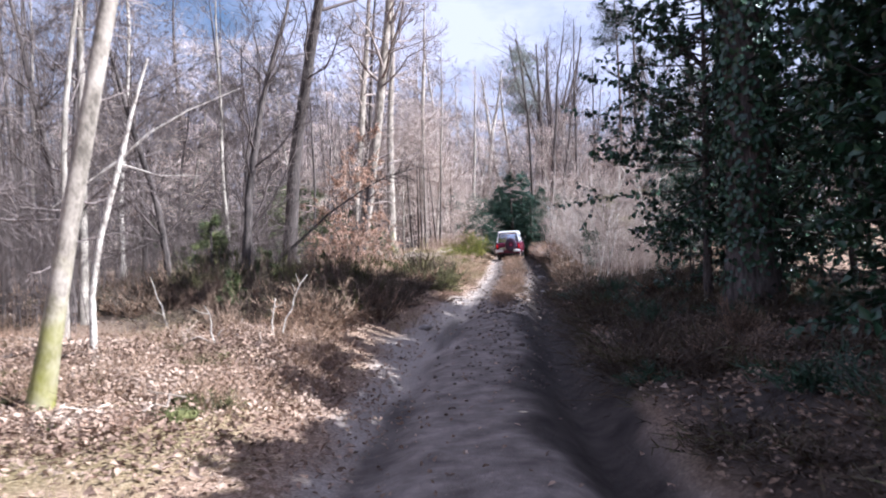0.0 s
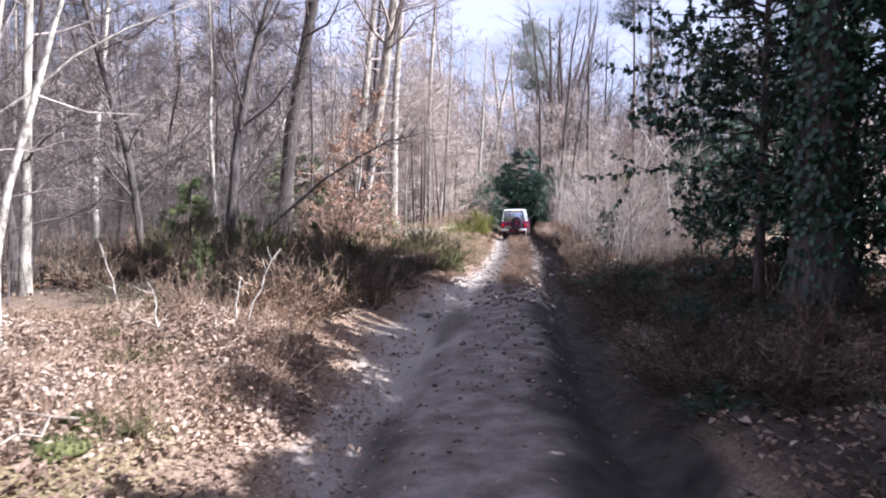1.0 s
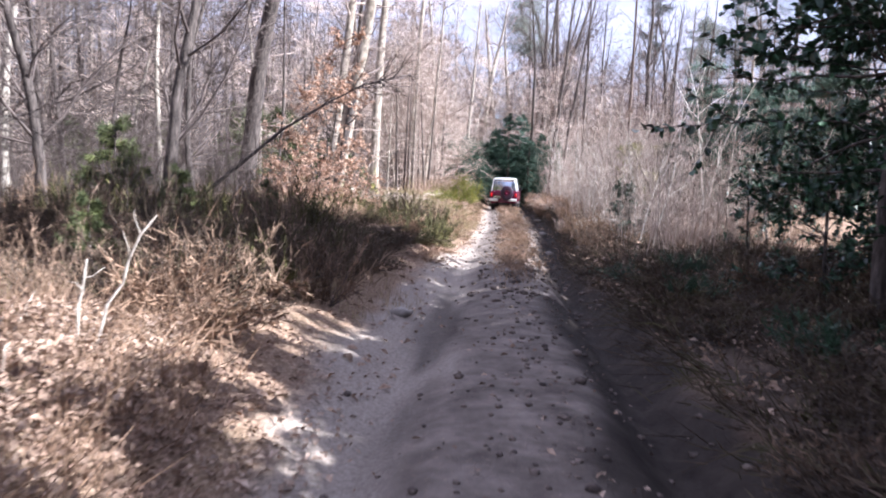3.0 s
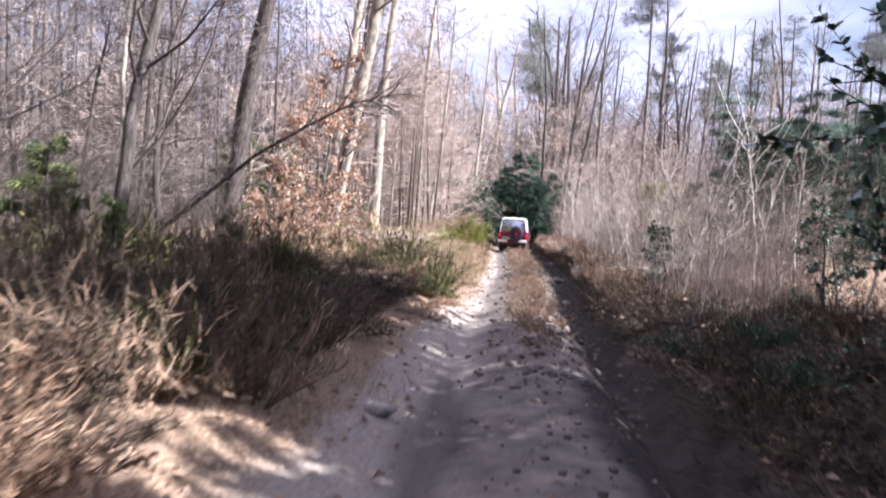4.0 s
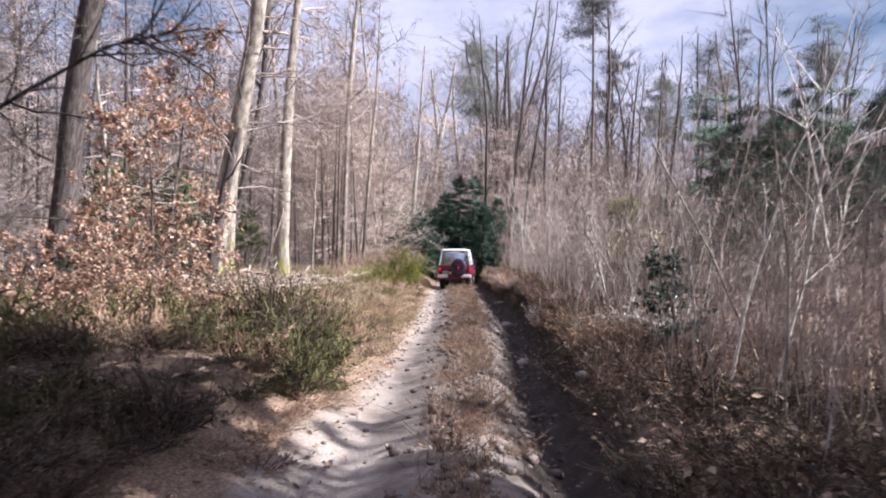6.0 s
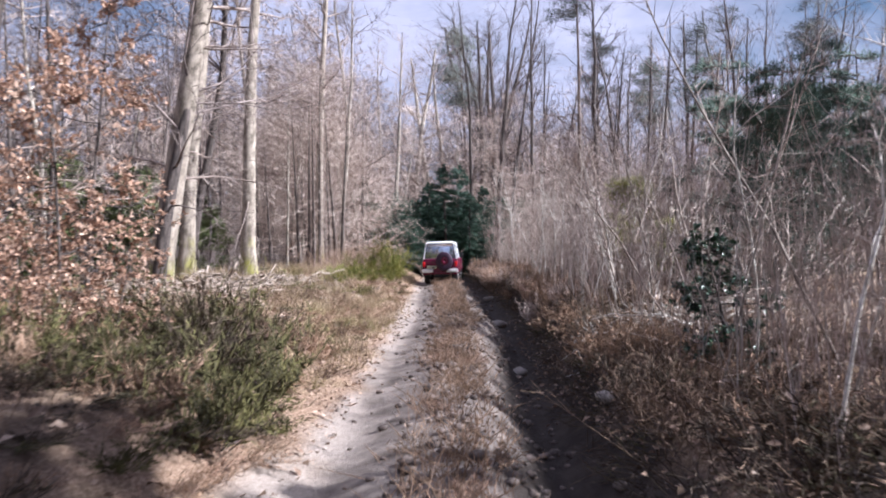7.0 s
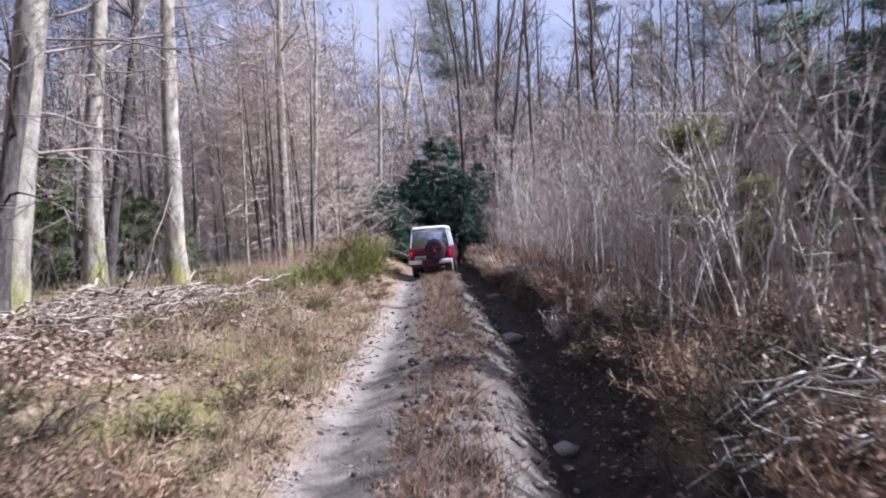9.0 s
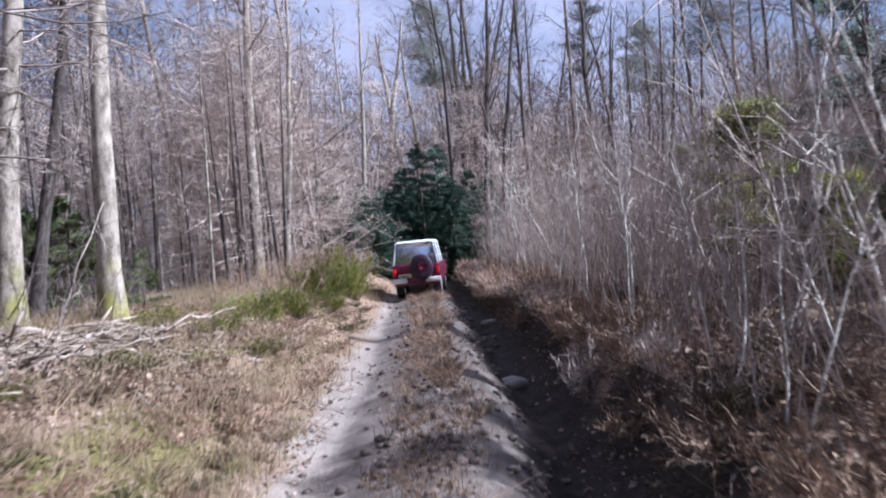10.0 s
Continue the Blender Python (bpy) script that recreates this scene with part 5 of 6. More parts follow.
stuff("dark_scrub", brush(420, (-9, -3.3), (11.5, 18), lambda x, y: 3.4 + 2.4 * value_noise(x / 1.6, y / 1.6, 50), lambda x, y: x < -0.5 * (y - 12) - 3.0, 0.0042, 12, 0.16), TWIG_DARK, "tall dark brown scrub behind the pale poles", "undergrowth")
stuff("dark_scrub", brush(330, (-9, -2.9), (18, 25.5), lambda x, y: 2.4 + 1.6 * value_noise(x / 1.6, y / 1.6, 51), lambda x, y: x < centre(y) - 6.2, 0.004, 12, 0.2), TWIG_DARK, "dark brown scrub under the young oaks", "undergrowth")
stuff("verge_brush", brush(900, (-1.2, 2.6), (44, 62), lambda x, y: 1.5 + 1.2 * value_noise(x / 3, y / 3, 44), lambda x, y: (x < centre(y) - 2.2), 0.006), TWIG_RUST, "pinkish bare brush beside the track", "undergrowth")


def far_woods(trees, per, height, r):
    """Stems and twig clouds of trees too many and too far to tell apart."""
    st, tw = Build(), Build()
    n = len(trees)
    x, y = trees[:, 0], trees[:, 1]
    z, h = land(x, y), height * g.uniform(0.75, 1.15, n)
    st.spikes(np.stack([x, y, z - 0.2], 1), np.stack([g.normal(0, 0.05, n) * h, g.normal(0, 0.05, n) * h, h], 1), 0.10)
    k = np.repeat(np.arange(n), per)
    m = len(k)
    f = np.sqrt(g.uniform(0.03, 1.0, m))
    w = 0.19 * h[k] * np.sqrt(np.maximum(0.06, 1 - (f * 1.5 - 0.75) ** 2))
    a, q = g.uniform(0, 6.283, m), np.sqrt(g.uniform(0, 1, m))
    p = np.stack([x[k] + np.cos(a) * q * w, y[k] + np.sin(a) * q * w, z[k] + h[k] * f], 1)
    d = np.stack([np.cos(a) * 0.4, np.sin(a) * 0.4, g.uniform(-0.1, 0.9, m)], 1) * g.uniform(0.4, 1.1, m)[:, None] + g.normal(0, 0.38, (m, 3))
    tw.spikes(p, d, 1.2 * r * g.uniform(0.6, 1.4, m), True)
    return st, tw


def rows_of(n, xs, ys, keep):
    x, y = g.uniform(*xs, n), g.uniform(*ys, n)
    k = keep(x, y)
    return np.stack([x[k], y[k]], 1)


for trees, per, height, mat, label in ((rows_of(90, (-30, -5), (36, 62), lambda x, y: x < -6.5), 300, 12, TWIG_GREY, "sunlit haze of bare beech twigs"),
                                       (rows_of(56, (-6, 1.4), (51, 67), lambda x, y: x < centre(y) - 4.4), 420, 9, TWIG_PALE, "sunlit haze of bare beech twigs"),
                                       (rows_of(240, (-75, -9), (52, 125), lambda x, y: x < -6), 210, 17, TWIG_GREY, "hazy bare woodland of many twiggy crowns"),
                                       (rows_of(70, (-20, 1), (60, 125), lambda x, y: x < 2), 190, 17, TWIG, "hazy bare woodland of many twiggy crowns"),
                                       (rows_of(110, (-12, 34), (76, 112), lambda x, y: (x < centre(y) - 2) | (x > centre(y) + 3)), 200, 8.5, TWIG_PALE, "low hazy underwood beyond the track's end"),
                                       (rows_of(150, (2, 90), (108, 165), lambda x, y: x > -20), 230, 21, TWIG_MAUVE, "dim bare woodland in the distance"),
                                       (rows_of(46, (9, 60), (88, 112), lambda x, y: x > 9), 230, 17, TWIG, "dim bare crowns behind the thicket"),
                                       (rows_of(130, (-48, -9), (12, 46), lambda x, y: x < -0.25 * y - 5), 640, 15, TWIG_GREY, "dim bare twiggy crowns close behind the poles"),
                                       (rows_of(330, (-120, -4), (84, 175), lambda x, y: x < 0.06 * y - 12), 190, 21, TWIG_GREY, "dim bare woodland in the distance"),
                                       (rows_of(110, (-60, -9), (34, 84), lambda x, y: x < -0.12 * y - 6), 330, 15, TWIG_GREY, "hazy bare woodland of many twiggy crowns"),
                                       (rows_of(70, (-8, 20), (78, 104), lambda x, y: x > -20), 260, 11, TWIG, "dim bare crowns beyond the track's end"),
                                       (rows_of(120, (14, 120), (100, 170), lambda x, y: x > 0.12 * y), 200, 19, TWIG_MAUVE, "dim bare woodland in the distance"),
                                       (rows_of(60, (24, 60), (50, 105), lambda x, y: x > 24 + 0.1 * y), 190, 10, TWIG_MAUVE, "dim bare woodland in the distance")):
    st, tw = far_woods(trees, per, height, 0.0075 if trees[:, 1].max() < 70 else 0.024 if trees[:, 1].max() < 115 else 0.04)
    stuff("woodland_stems", st, BARK_DARK, "far thin trunks of the wood", "woodland")
    stuff("woodland", tw, mat, label, "woodland")


# ---- heather and broom bushes ----
BUSHES = {}


def bush(name, x, y, w, h, n, mat, label, category, blade=0.0065, fuzz=0.72):
    """A low shrub: arching stems with short side shoots, lobed and uneven; a few shapes of each kind serve all its bushes."""
    shapes = BUSHES.setdefault((name, mat.name), [])
    w0, h0 = 0.55, 0.9 if category == "broom" else 0.45
    if len(shapes) < 6:
        b, st = Build(), Build()
        a, rr = g.uniform(0, 6.283, n), np.sqrt(g.uniform(0, 1, n))
        lobe = 0.75 + 0.9 * value_noise(3 + 1.6 * np.cos(a) * (1 + rr), 3 + 1.6 * np.sin(a) * (1 + rr), int(g.integers(1, 9999)))
        d = np.stack([np.cos(a) * rr * w0 * lobe, np.sin(a) * rr * w0 * lobe, h0 * np.sqrt(np.maximum(0.05, 1 - 0.7 * rr * rr)) * g.uniform(0.45, 1.15, n) * lobe], 1)
        p = np.stack([np.cos(a) * rr * w0 * 0.3, np.sin(a) * rr * w0 * 0.3, np.full(n, -0.03)], 1)
        st.spikes(p, d, 0.005)
        k = 13
        f = g.uniform(0.15, 1.0, (n, k))
        q = (p[:, None] + d[:, None] * f[..., None]).reshape(-1, 3)
        e = np.repeat(d, k, 0) * 0.10 + g.normal(0, 0.06, (n * k, 3)) * (0.5 + h0) * fuzz
        e[:, 2] += 0.02
        b.spikes(q, e, blade)
        b.spikes(q + e * g.uniform(0.2, 0.9, (len(q), 1)), e * 0.4 + g.normal(0, 0.045, (len(q), 3)), blade, True)
        shapes.append((st.mesh("stem", TWIG_DARK), b.mesh("foliage", mat)))
        pick = shapes[-1]
    else:
        pick = shapes[int(g.integers(0, 6))]
    ob = new(name)
    for part_name, me in zip(("stem", "foliage"), pick):
        tagged(new(part_name, me), kind="stuff").parent = ob
    ob.matrix_world = pose(x, y, floor_at(x, y), 0, 0, g.uniform(0, 360)) @ Matrix.Diagonal((w / w0, w / w0, h / h0, 1))
    return tagged(ob, label, category, {"broom": "broom bushes beside the track", "heather": "heather on the verge", "bracken": "bracken along the verges", "bramble": "brambles on the shaded bank"}[category])


for x, y, w, h in ((2.15, 46.6, 0.75, 1.55), (1.6, 45.2, 0.7, 1.1), (1.2, 47.4, 0.8, 1.2), (1.7, 49.5, 0.7, 1.3), (0.9, 43.6, 0.55, 0.55), (0.6, 40.0, 0.5, 0.55), (1.3, 41.2, 0.45, 0.5), (0.2, 50.5, 0.8, 1.0), (-0.6, 38.5, 0.5, 0.45), (1.25, 38.4, 0.5, 0.55), (0.9, 37.0, 0.42, 0.4), (1.6, 39.8, 0.45, 0.6), (0.35, 34.4, 0.4, 0.28), (-0.4, 33.2, 0.5, 0.25), (1.9, 43.0, 0.5, 0.7), (1.7, 36.2, 0.32, 0.35)):
    bush("broom_bush", x, y, w, h, 110, GORSE, "yellow-green broom bush beside the track", "broom")
r4 = random.Random(8)
for x, y in scatter(r4, 126, (-5.0, 1.25, 10.0, 23.6), lambda x, y: x < centre(y) - 2.0 and y - 10.9 > -0.7 * (x - 1), 0.48, []):
    bush("heather_bush", x, y, r4.uniform(0.4, 0.8), (0.2 + 0.75 * r4.random() ** 1.8) * (1.0 if y < 15.5 else 0.6), 48, BRACKEN if r4.random() < (0.2 if y < 13 else 0.04) else BRAMBLE if r4.random() < (0.3 if y < 13 else 0.15) else HEATHER, "low dark heather and bramble on the bank", "heather")
for x, y in scatter(r4, 30, (-0.3, 1.15, 12.6, 20.5), lambda x, y: x < centre(y) - 1.85, 0.4, []):
    bush("heather_bush", x, y, r4.uniform(0.4, 0.6), r4.uniform(0.45, 0.8) * (1.0 if y < 16 else 0.65), 60, r4.choice((HEATHER, HEATHER, BRAMBLE, HEATH_GREEN)), "dark heather crowding the edge of the track", "heather")
for x, y in scatter(r4, 40, (-9.5, -4.6, 12.5, 26.0), lambda x, y: y > 8.5 - 0.7 * x, 0.7, []):
    bush("heather_bush", x, y, r4.uniform(0.55, 0.95), r4.uniform(0.2, 0.6), 40, r4.choice((HEATHER, HEATHER, BRAMBLE, BRACKEN)), "low dark heather and bramble among the trees", "heather")
for x, y in scatter(r4, 44, (-2.8, 1.8, 22.8, 27.6), lambda x, y: x < centre(y) - 1.75, 0.5, []):
    bush("heather_bush", x, y, r4.uniform(0.4, 0.75), 0.25 + 0.75 * r4.random() ** 1.5, 62, r4.choice((HEATH_GREEN, HEATH_GREEN, HEATHER, BRAMBLE, BRACKEN, HEATH_GREEN)), "mixed green and brown heath bush on the verge", "heather", 0.007, 0.5)
r5 = random.Random(44)
for x, y in scatter(r5, 22, (-4.6, -0.5, 16.4, 21.6), lambda x, y: True, 0.6, []):
    bush("heather_bush", x, y, r5.uniform(0.4, 0.65), r5.uniform(0.75, 1.25), 60, r5.choice((HEATHER, HEATHER, HEATH_GREEN, BRAMBLE)), "tall dark heath bush in the shaded brush", "heather", 0.008, 0.8)
# HEATHER on brambles: the bank's shade is put into their colour.
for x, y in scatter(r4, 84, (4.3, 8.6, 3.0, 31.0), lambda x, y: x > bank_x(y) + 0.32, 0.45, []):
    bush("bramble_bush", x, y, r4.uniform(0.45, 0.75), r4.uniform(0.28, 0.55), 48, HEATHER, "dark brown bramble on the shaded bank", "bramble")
# Mostly HEATHER again, darkened to stand in for shade under the hollies.
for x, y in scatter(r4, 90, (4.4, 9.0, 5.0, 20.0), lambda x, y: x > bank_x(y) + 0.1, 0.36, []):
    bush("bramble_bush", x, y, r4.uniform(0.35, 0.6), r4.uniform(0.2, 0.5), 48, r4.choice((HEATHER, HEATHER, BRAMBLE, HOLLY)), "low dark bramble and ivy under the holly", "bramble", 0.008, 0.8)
for x, y in scatter(r4, 70, (4.6, 8.8, 22.0, 58.0), lambda x, y: bank_x(y) + 0.22 < x < bank_x(y) + 1.5, 0.5, []):
    bush("bracken_bush", x, y, r4.uniform(0.45, 0.7), r4.uniform(0.32, 0.68), 50, r4.choice((BRAMBLE, BRACKEN, HEATHER, HEATHER, BRACKEN) if y < 32 else (BRACKEN, PALE_BRACKEN, PALE_BRACKEN, BRAMBLE, HEATHER)), "brown dead bracken and heather hanging over the rut", "bracken")


for x, y in scatter(r4, 60, (5.0, 7.6, 31.0, 58.0), lambda x, y: bank_x(y) + 0.02 < x < bank_x(y) + 0.85, 0.36, []):
    bush("bracken_bush", x, y, r4.uniform(0.3, 0.5), r4.uniform(0.4, 0.75), 50, r4.choice((BRACKEN, PALE_BRACKEN, BRAMBLE, TWIG_MAUVE)), "pale brown heather standing along the bank's edge", "bracken", 0.006, 0.8)


for x, y in scatter(r4, 46, (2.6, 4.8, 19.0, 52.0), lambda x, y: abs(x - centre(y) - 0.15) < 0.4, 0.42, []):
    bush("heather_tuft", x, y, r4.uniform(0.2, 0.36), r4.uniform(0.16, 0.36), 26, r4.choice((BRACKEN, PALE_BRACKEN, BRAMBLE)), "small brown heather tuft between the wheel ruts", "heather", 0.006)


for x, y in scatter(r4, 84, (-4.2, 1.9, 27.5, 44.0), lambda x, y: x < centre(y) - 1.7 and math.hypot((x + 2.0) / 2.0, (y - 33.4) / 2.8) > 1, 0.55, []):
    bush("bracken_clump", x, y, r4.uniform(0.35, 0.65), r4.uniform(0.14, 0.38), 34, r4.choice((PALE_BRACKEN, BRACKEN, BRAMBLE, HEATH_GREEN, BRACKEN, GORSE)), "low withered bracken clump on the sunny verge", "bracken", 0.007, 0.9)


for x, y in scatter(r4, 26, (-3.4, 0.9, 6.4, 10.4), lambda x, y: x < centre(y) - 2.0 and y < 10.6 - 0.6 * x, 0.5, []):
    bush("bracken_clump", x, y, r4.uniform(0.25, 0.5), r4.uniform(0.10, 0.26), 30, r4.choice((PALE_BRACKEN, BRACKEN, GRASS, HEATH_GREEN)), "flattened withered bracken on the leafy bank", "bracken", 0.005, 0.8)


for x, y in scatter(r4, 120, (0.6, 2.9, 20.0, 46.0), lambda x, y: centre(y) - 2.3 < x < centre(y) - 1.42, 0.33, []):
    bush("bracken_clump", x, y, r4.uniform(0.22, 0.42), r4.uniform(0.10, 0.26), 34, r4.choice((PALE_BRACKEN, BRACKEN, GRASS, GRASS, HEATH_GREEN, BRAMBLE)), "low withered clump at the edge of the track", "bracken", 0.006, 0.8)


# ---- fallen wood ----
def stick(name, a, b, r, label, category="branch", bend=0.04, forks=2, mat=DEADWOOD, seed=0, parent=None):
    q = random.Random(seed)
    bd = Build()
    a, b = Vector(a), Vector(b)
    n = 6
    pts = [a.lerp(b, i / n) + jolt(q, bend * (b - a).length * (0 < i < n)) for i in range(n + 1)]
    bd.tube(pts, [r * (1 - 0.55 * i / n) for i in range(n + 1)], 7, True)
    for k in range(forks):
        i = q.randint(2, n - 1)
        t = aside(q, (b - a).normalized(), q.uniform(30, 60))
        t.z = abs(t.z)
        ln = (b - a).length * q.uniform(0.15, 0.35)
        bd.tube([pts[i], pts[i] + t * ln * 0.5 + jolt(q, 0.02), pts[i] + t * ln], [r * 0.45, r * 0.3, r * 0.12], 5, True)
    ob = bd.part(name, mat, parent)
    return tagged(ob, label, category) if parent is None else ob


def lay(x0, y0, x1, y1, h0, h1):
    return (x0, y0, floor_at(x0, y0) + h0), (x1, y1, floor_at(x1, y1) + h1)


for k, (x0, y0, x1, y1, h0, h1, r) in enumerate(((-4.6, 36.6, -1.6, 37.4, 0.10, 0.16, 0.13), (-2.2, 36.0, -0.6, 36.9, 0.12, 0.06, 0.09), (-1.2, 35.2, -3.6, 34.6, 0.05, 0.12, 0.06),
                                                 (-1.9, 36.1, -1.35, 35.9, 0.05, 0.75, 0.045), (-2.9, 36.2, -2.3, 36.7, 0.1, 0.6, 0.05), (0.2, 36.6, 1.2, 37.0, 0.25, 0.42, 0.022),
                                                 (1.75, 36.2, 2.15, 36.6, 0.18, 0.36, 0.02), (-0.6, 42.5, 0.9, 43.5, 0.15, 0.35, 0.03), (-3.2, 38.6, -1.0, 39.6, 0.1, 0.1, 0.08))):
    stick("fallen_branch", *lay(x0, y0, x1, y1, h0, h1), r, "bleached fallen branch lying on the forest floor", seed=k)
pile = new("brush_pile")
pile.location = (0, 0, 0)
for k in range(290):
    q = random.Random(100 + k)
    x, y = q.gauss(-1.5, 1.6), q.gauss(35.4, 1.1)
    a, ln = q.uniform(0, 6.283), q.uniform(0.3, 1.1)
    dx, dy = math.cos(a) * ln, math.sin(a) * ln * 0.6
    hh = 0.03 + 0.42 * math.exp(-((x + 1.6) / 1.8) ** 2) * q.random()
    stick("branch", *lay(x, y, x + dx, y + dy, hh, hh + q.uniform(-0.02, 0.12)), q.uniform(0.006, 0.02) + 0.02 * (q.random() < 0.15), "", forks=2, seed=k, parent=pile)
tagged(pile, "heap of bleached cut branches beside the track", "brush pile")
scrap = new("brush_pile")
for k in range(190):
    q = random.Random(700 + k)
    x, y = q.gauss(-1.9, 1.0), q.gauss(32.0, 0.9)
    a, ln = q.uniform(0, 6.283), q.uniform(0.3, 1.0)
    hh = 0.03 + 0.36 * math.exp(-((x + 1.9) / 1.3) ** 2) * q.random()
    stick("branch", *lay(x, y, x + math.cos(a) * ln, y + math.sin(a) * ln * 0.6, hh, hh + q.uniform(-0.02, 0.2)), q.uniform(0.006, 0.022), "", forks=2, seed=k + 400, parent=scrap)
tagged(scrap, "low heap of cut twigs and bleached brash on the verge", "brush pile")
heap = new("brush_pile")
for k in range(54):
    q = random.Random(300 + k)
    x, y = q.gauss(6.6, 0.42), q.gauss(26.9, 0.5)
    a, ln = q.uniform(-0.6, 0.6) + (math.pi if q.random() < 0.5 else 0), q.uniform(0.4, 1.3)
    stick("branch", *lay(x, y, x + math.cos(a) * ln, y + math.sin(a) * ln * 0.5, q.uniform(0.1, 0.4), q.uniform(0.15, 0.65)), q.uniform(0.007, 0.016), "", forks=2, mat=BARK_WHITE if k % 3 else DEADWOOD, seed=k + 50, parent=heap)
tagged(heap, "heap of thin pale cut branches and dead leaves", "brush pile")

# bent white stem and the twigs on the bank
z0 = floor_at(-1.4, 9.1)
bd = Build()
bd.tube([Vector((-1.40, 9.1, z0 - 0.05)), Vector((-1.38, 9.1, z0 + 0.9)), Vector((-1.25, 9.1, z0 + 1.5)), Vector((-1.0, 9.15, z0 + 2.35)), Vector((-0.86, 9.2, z0 + 2.9)), Vector((-0.66, 9.2, z0 + 3.45))],
        [0.042, 0.036, 0.032, 0.028, 0.02, 0.012], 8)
bd.tube([Vector((-1.0, 9.15, z0 + 2.35)), Vector((-0.7, 9.2, z0 + 2.62)), Vector((-0.25, 9.25, z0 + 2.86)), Vector((0.3, 9.4, z0 + 3.1))], [0.016, 0.013, 0.01, 0.004], 5)
bd.tube([Vector((-1.0, 9.15, z0 + 2.35)), Vector((-1.3, 9.1, z0 + 2.15)), Vector((-1.75, 9.05, z0 + 1.85))], [0.014, 0.01, 0.006], 5)
bd.tube([Vector((-1.02, 9.15, z0 + 2.3)), Vector((-0.6, 9.2, z0 + 2.15)), Vector((-0.1, 9.2, z0 + 2.12))], [0.012, 0.008, 0.004], 5)
tagged(bd.part("bent_stem", BARK_BIRCH), "crooked pale stem leaning over the leafy bank", "sapling")
for k, (x, y, dx, h) in enumerate(((-0.3, 10.0, -0.18, 0.62), (0.12, 10.8, 0.48, 0.85), (0.1, 10.8, 0.06, 0.56), (-2.0, 12.5, -0.3, 0.9))):
    z = floor_at(x, y)
    stick("twig", (x, y, z - 0.03), (x + dx, y, z + h), 0.012, "thin pale twig standing on the bank", "twig", 0.03, 2, BARK_BIRCH, 70 + k)
# long bare branch hanging across the brush
q = random.Random(91)
tk, tw = Build(), Build()
zb = floor_at(-3.5, 21.1)
pts = [Vector((-3.5, 21.1, zb - 0.1)), Vector((-3.0, 21.1, zb + 0.55)), Vector((-2.2, 21.05, zb + 1.2)), Vector((-1.3, 21.0, zb + 1.95)), Vector((-0.4, 21.0, zb + 2.5)), Vector((0.3, 20.9, zb + 2.85)), Vector((0.9, 20.9, zb + 3.0))]
tk.tube(pts, [0.046, 0.04, 0.034, 0.028, 0.02, 0.012, 0.005], 7)
dirs = [(pts[min(i + 1, 6)] - pts[max(i - 1, 0)]).normalized() for i in range(7)]
P, D = [], []
for k in range(26):
    s, t, f = along(q, pts, dirs, 0.2, 1.0)
    bp, bd2 = limb(q, tw, s, aside(q, t, q.uniform(25, 65)), q.uniform(0.5, 1.4) * (1.2 - 0.6 * f), 0.012, 0.003, 4, 0.16, 0.05, 4)
    for m in range(8):
        s2, t2, _ = along(q, bp, bd2, 0.2, 1.0)
        P.append(tuple(s2)), D.append(tuple(aside(q, t2, q.uniform(20, 55)) * q.uniform(0.15, 0.45)))
tw.spikes(P, D, 0.004)
make_tree("leaning_stem", [("stem", tk, BARK_DARK, ""), ("crown", tw, TWIG_DARK, "bare side twigs")], "dark thin stem leaning far over the heather", "tree")

MOSS = material("moss", [(0.03, 0.033, 0.012), (0.07, 0.073, 0.022), (0.125, 0.122, 0.045)], 9, fine=60, bump=0.8, rough=0.95)


def mossy(name, x, y, w, h, label, seed):
    """A mossed lump with short upright shoots."""
    q = random.Random(seed)
    bm = bmesh.new()
    bmesh.ops.create_icosphere(bm, subdivisions=3, radius=1.0)
    for v in bm.verts:
        n = 1 + 0.28 * noise.noise(v.co * 2.1 + Vector((seed, 0, 0))) + 0.10 * noise.noise(v.co * 6.0)
        v.co = Vector((v.co.x * w * n, v.co.y * w * 0.8 * n, v.co.z * h * n))
    bm.verts.index_update()
    b = Build()
    vs = [tuple(v.co) for v in bm.verts]
    b.add(vs, [tuple(v.index for v in f.verts) for f in bm.faces])
    bm.free()
    top = [v for v in vs if v[2] > 0]
    P = [top[q.randrange(len(top))] for _ in range(420)]
    b.spikes(P, [(q.gauss(0, 0.012), q.gauss(0, 0.012), q.uniform(0.015, 0.045)) for _ in P], 0.004)
    ob = b.part(name, MOSS)
    ob.location = (x, y, floor_at(x, y))
    return tagged(ob, label, "moss")


mossy("mossy_stump", -1.75, 7.7, 0.22, 0.24, "low tree stump overgrown with green moss", 3)
mossy("moss_cushion", -0.95, 10.1, 0.24, 0.13, "green moss cushion among dead leaves", 5)
mossy("moss_cushion", -2.6, 8.6, 0.20, 0.10, "green moss cushion among dead leaves", 8)
for k in range(12):
    q = random.Random(60 + k)
    mossy("moss_cushion", q.uniform(-2.6, 0.7), q.uniform(6.2, 9.8), q.uniform(0.08, 0.2), q.uniform(0.05, 0.10), "low green moss cushion on the leafy bank", 20 + k)
stick("fallen_branch", *lay(-3.0, 9.2, -1.2, 9.6, 0.10, 0.14), 0.045, "rotten dark branch lying on the leafy bank", seed=41, mat=BARK_DARK)
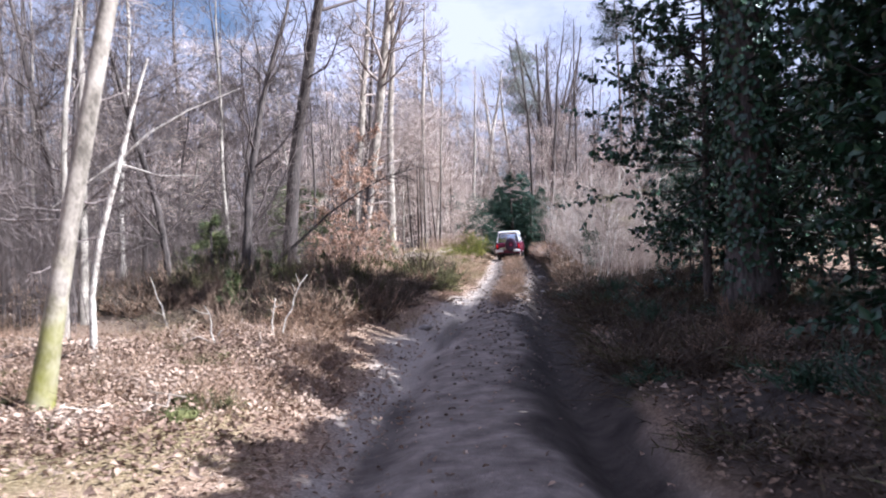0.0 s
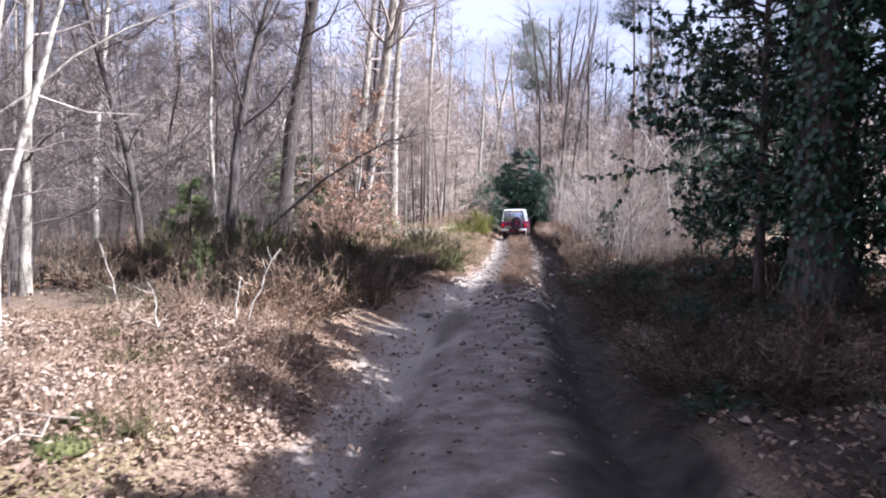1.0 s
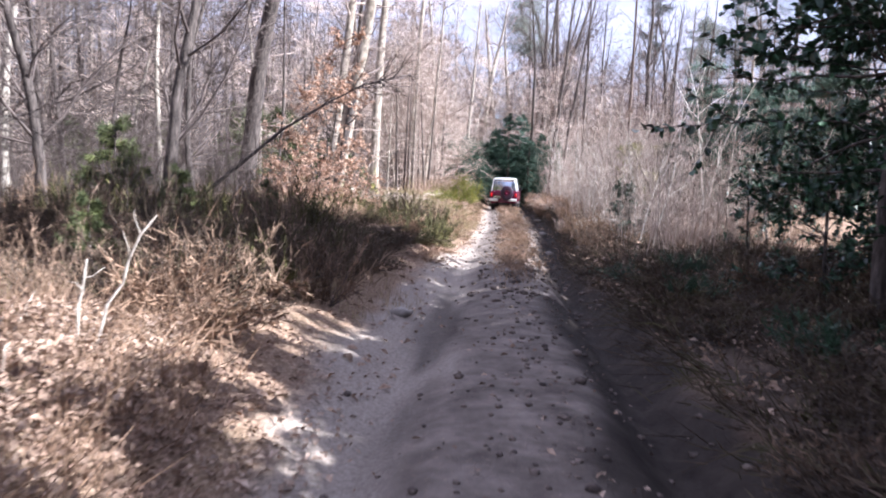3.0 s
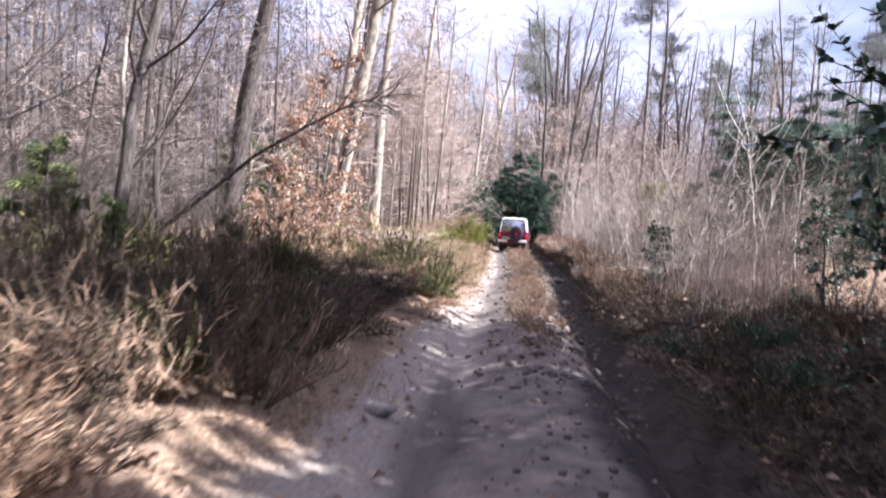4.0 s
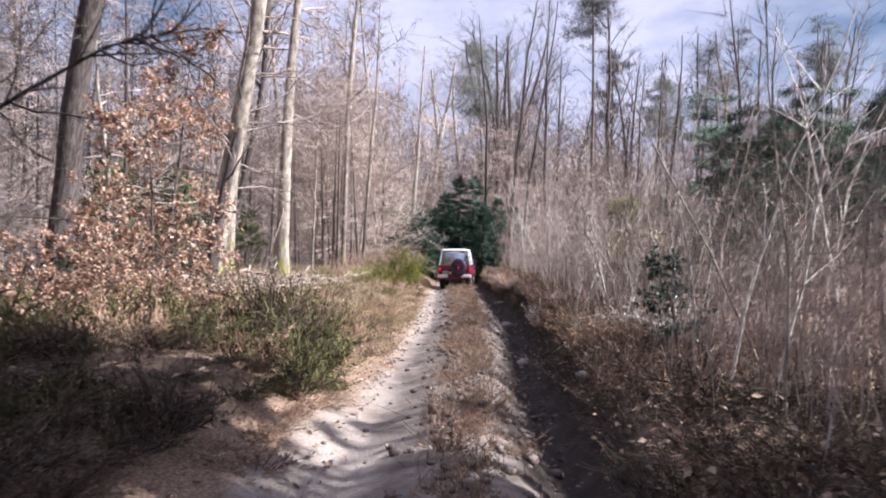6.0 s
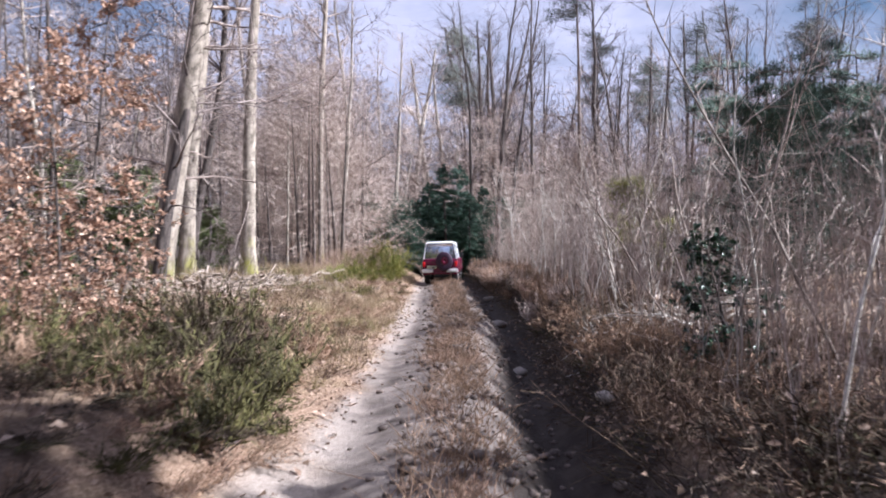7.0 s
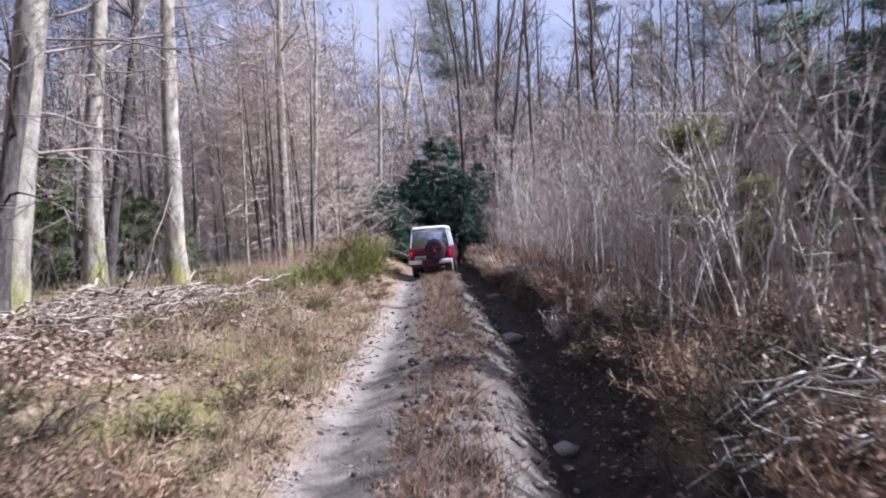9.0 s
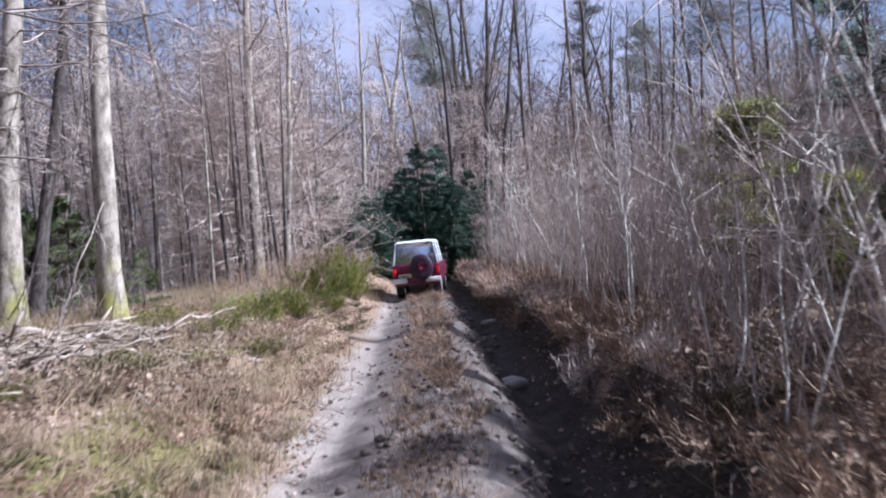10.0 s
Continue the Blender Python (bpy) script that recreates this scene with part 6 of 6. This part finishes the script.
for k in range(16):
    q = random.Random(900 + k)
    x, y, a, ln = q.uniform(-3.0, 0.6), q.uniform(6.2, 11.4), q.uniform(0, 6.283), q.uniform(0.4, 1.2)
    stick("twig", *lay(x, y, x + ln * math.cos(a), y + ln * math.sin(a), 0.05, q.uniform(0.04, 0.16)), q.uniform(0.006, 0.016), "thin dead twig lying on the leafy bank", "twig", 0.05, 2, q.choice((DEADWOOD, BARK_DARK)), 120 + k)
stick("fallen_branch", *lay(-1.7, 10.6, 0.2, 10.2, 0.08, 0.10), 0.022, "thin fallen branch lying on the leafy bank", seed=42)

# ---- clods and stones of the track ----
r5 = random.Random(9)
lumps = []
for k in range(5):
    bm = bmesh.new()
    bmesh.ops.create_icosphere(bm, subdivisions=1, radius=1.0)
    for v in bm.verts:
        v.co = v.co * r5.uniform(0.65, 1.15)
        v.co.z *= 0.6
    bm.verts.index_update()
    lumps.append((np.array([v.co[:] for v in bm.verts]), np.array([[v.index for v in f.verts] for f in bm.faces])))
    bm.free()
cl = Build()
for k in range(1900):
    y = r5.uniform(9, 48)
    u = r5.random()
    x = centre(y) + (0.12 + r5.gauss(0, 0.36) if u < 0.72 else r5.uniform(-1.2, 1.3) if u < 0.78 else 1.05 + r5.gauss(0, 0.22))
    s = min(0.13, 0.018 + abs(r5.gauss(0, 0.032))) * (1.0 if y > 16 else 0.5)
    v, f = lumps[k % 5]
    a = r5.uniform(0, 6.28)
    w = v * s
    w = np.stack([w[:, 0] * math.cos(a) - w[:, 1] * math.sin(a), w[:, 0] * math.sin(a) + w[:, 1] * math.cos(a), w[:, 2]], 1)
    cl.arrays(w + [x, y, floor_at(x, y) + s * 0.2], f)
stuff("mud_clods", cl, CLOD, "clods of churned mud on the track", "mud")
for k, (x, y, s) in enumerate(((5.25, 37.0, 0.26), (5.1, 24.6, 0.14), (4.9, 30.2, 0.15), (1.75, 14.6, 0.12), (5.6, 43, 0.2))):
    st = Build()
    v, f = lumps[k % 5]
    st.arrays(v * [s * 1.5, s, s] + [x, y, floor_at(x, y) + s * 0.2], f)
    tagged(st.part("stone", STONE), "pale muddy stone at the edge of the rut", "stone")
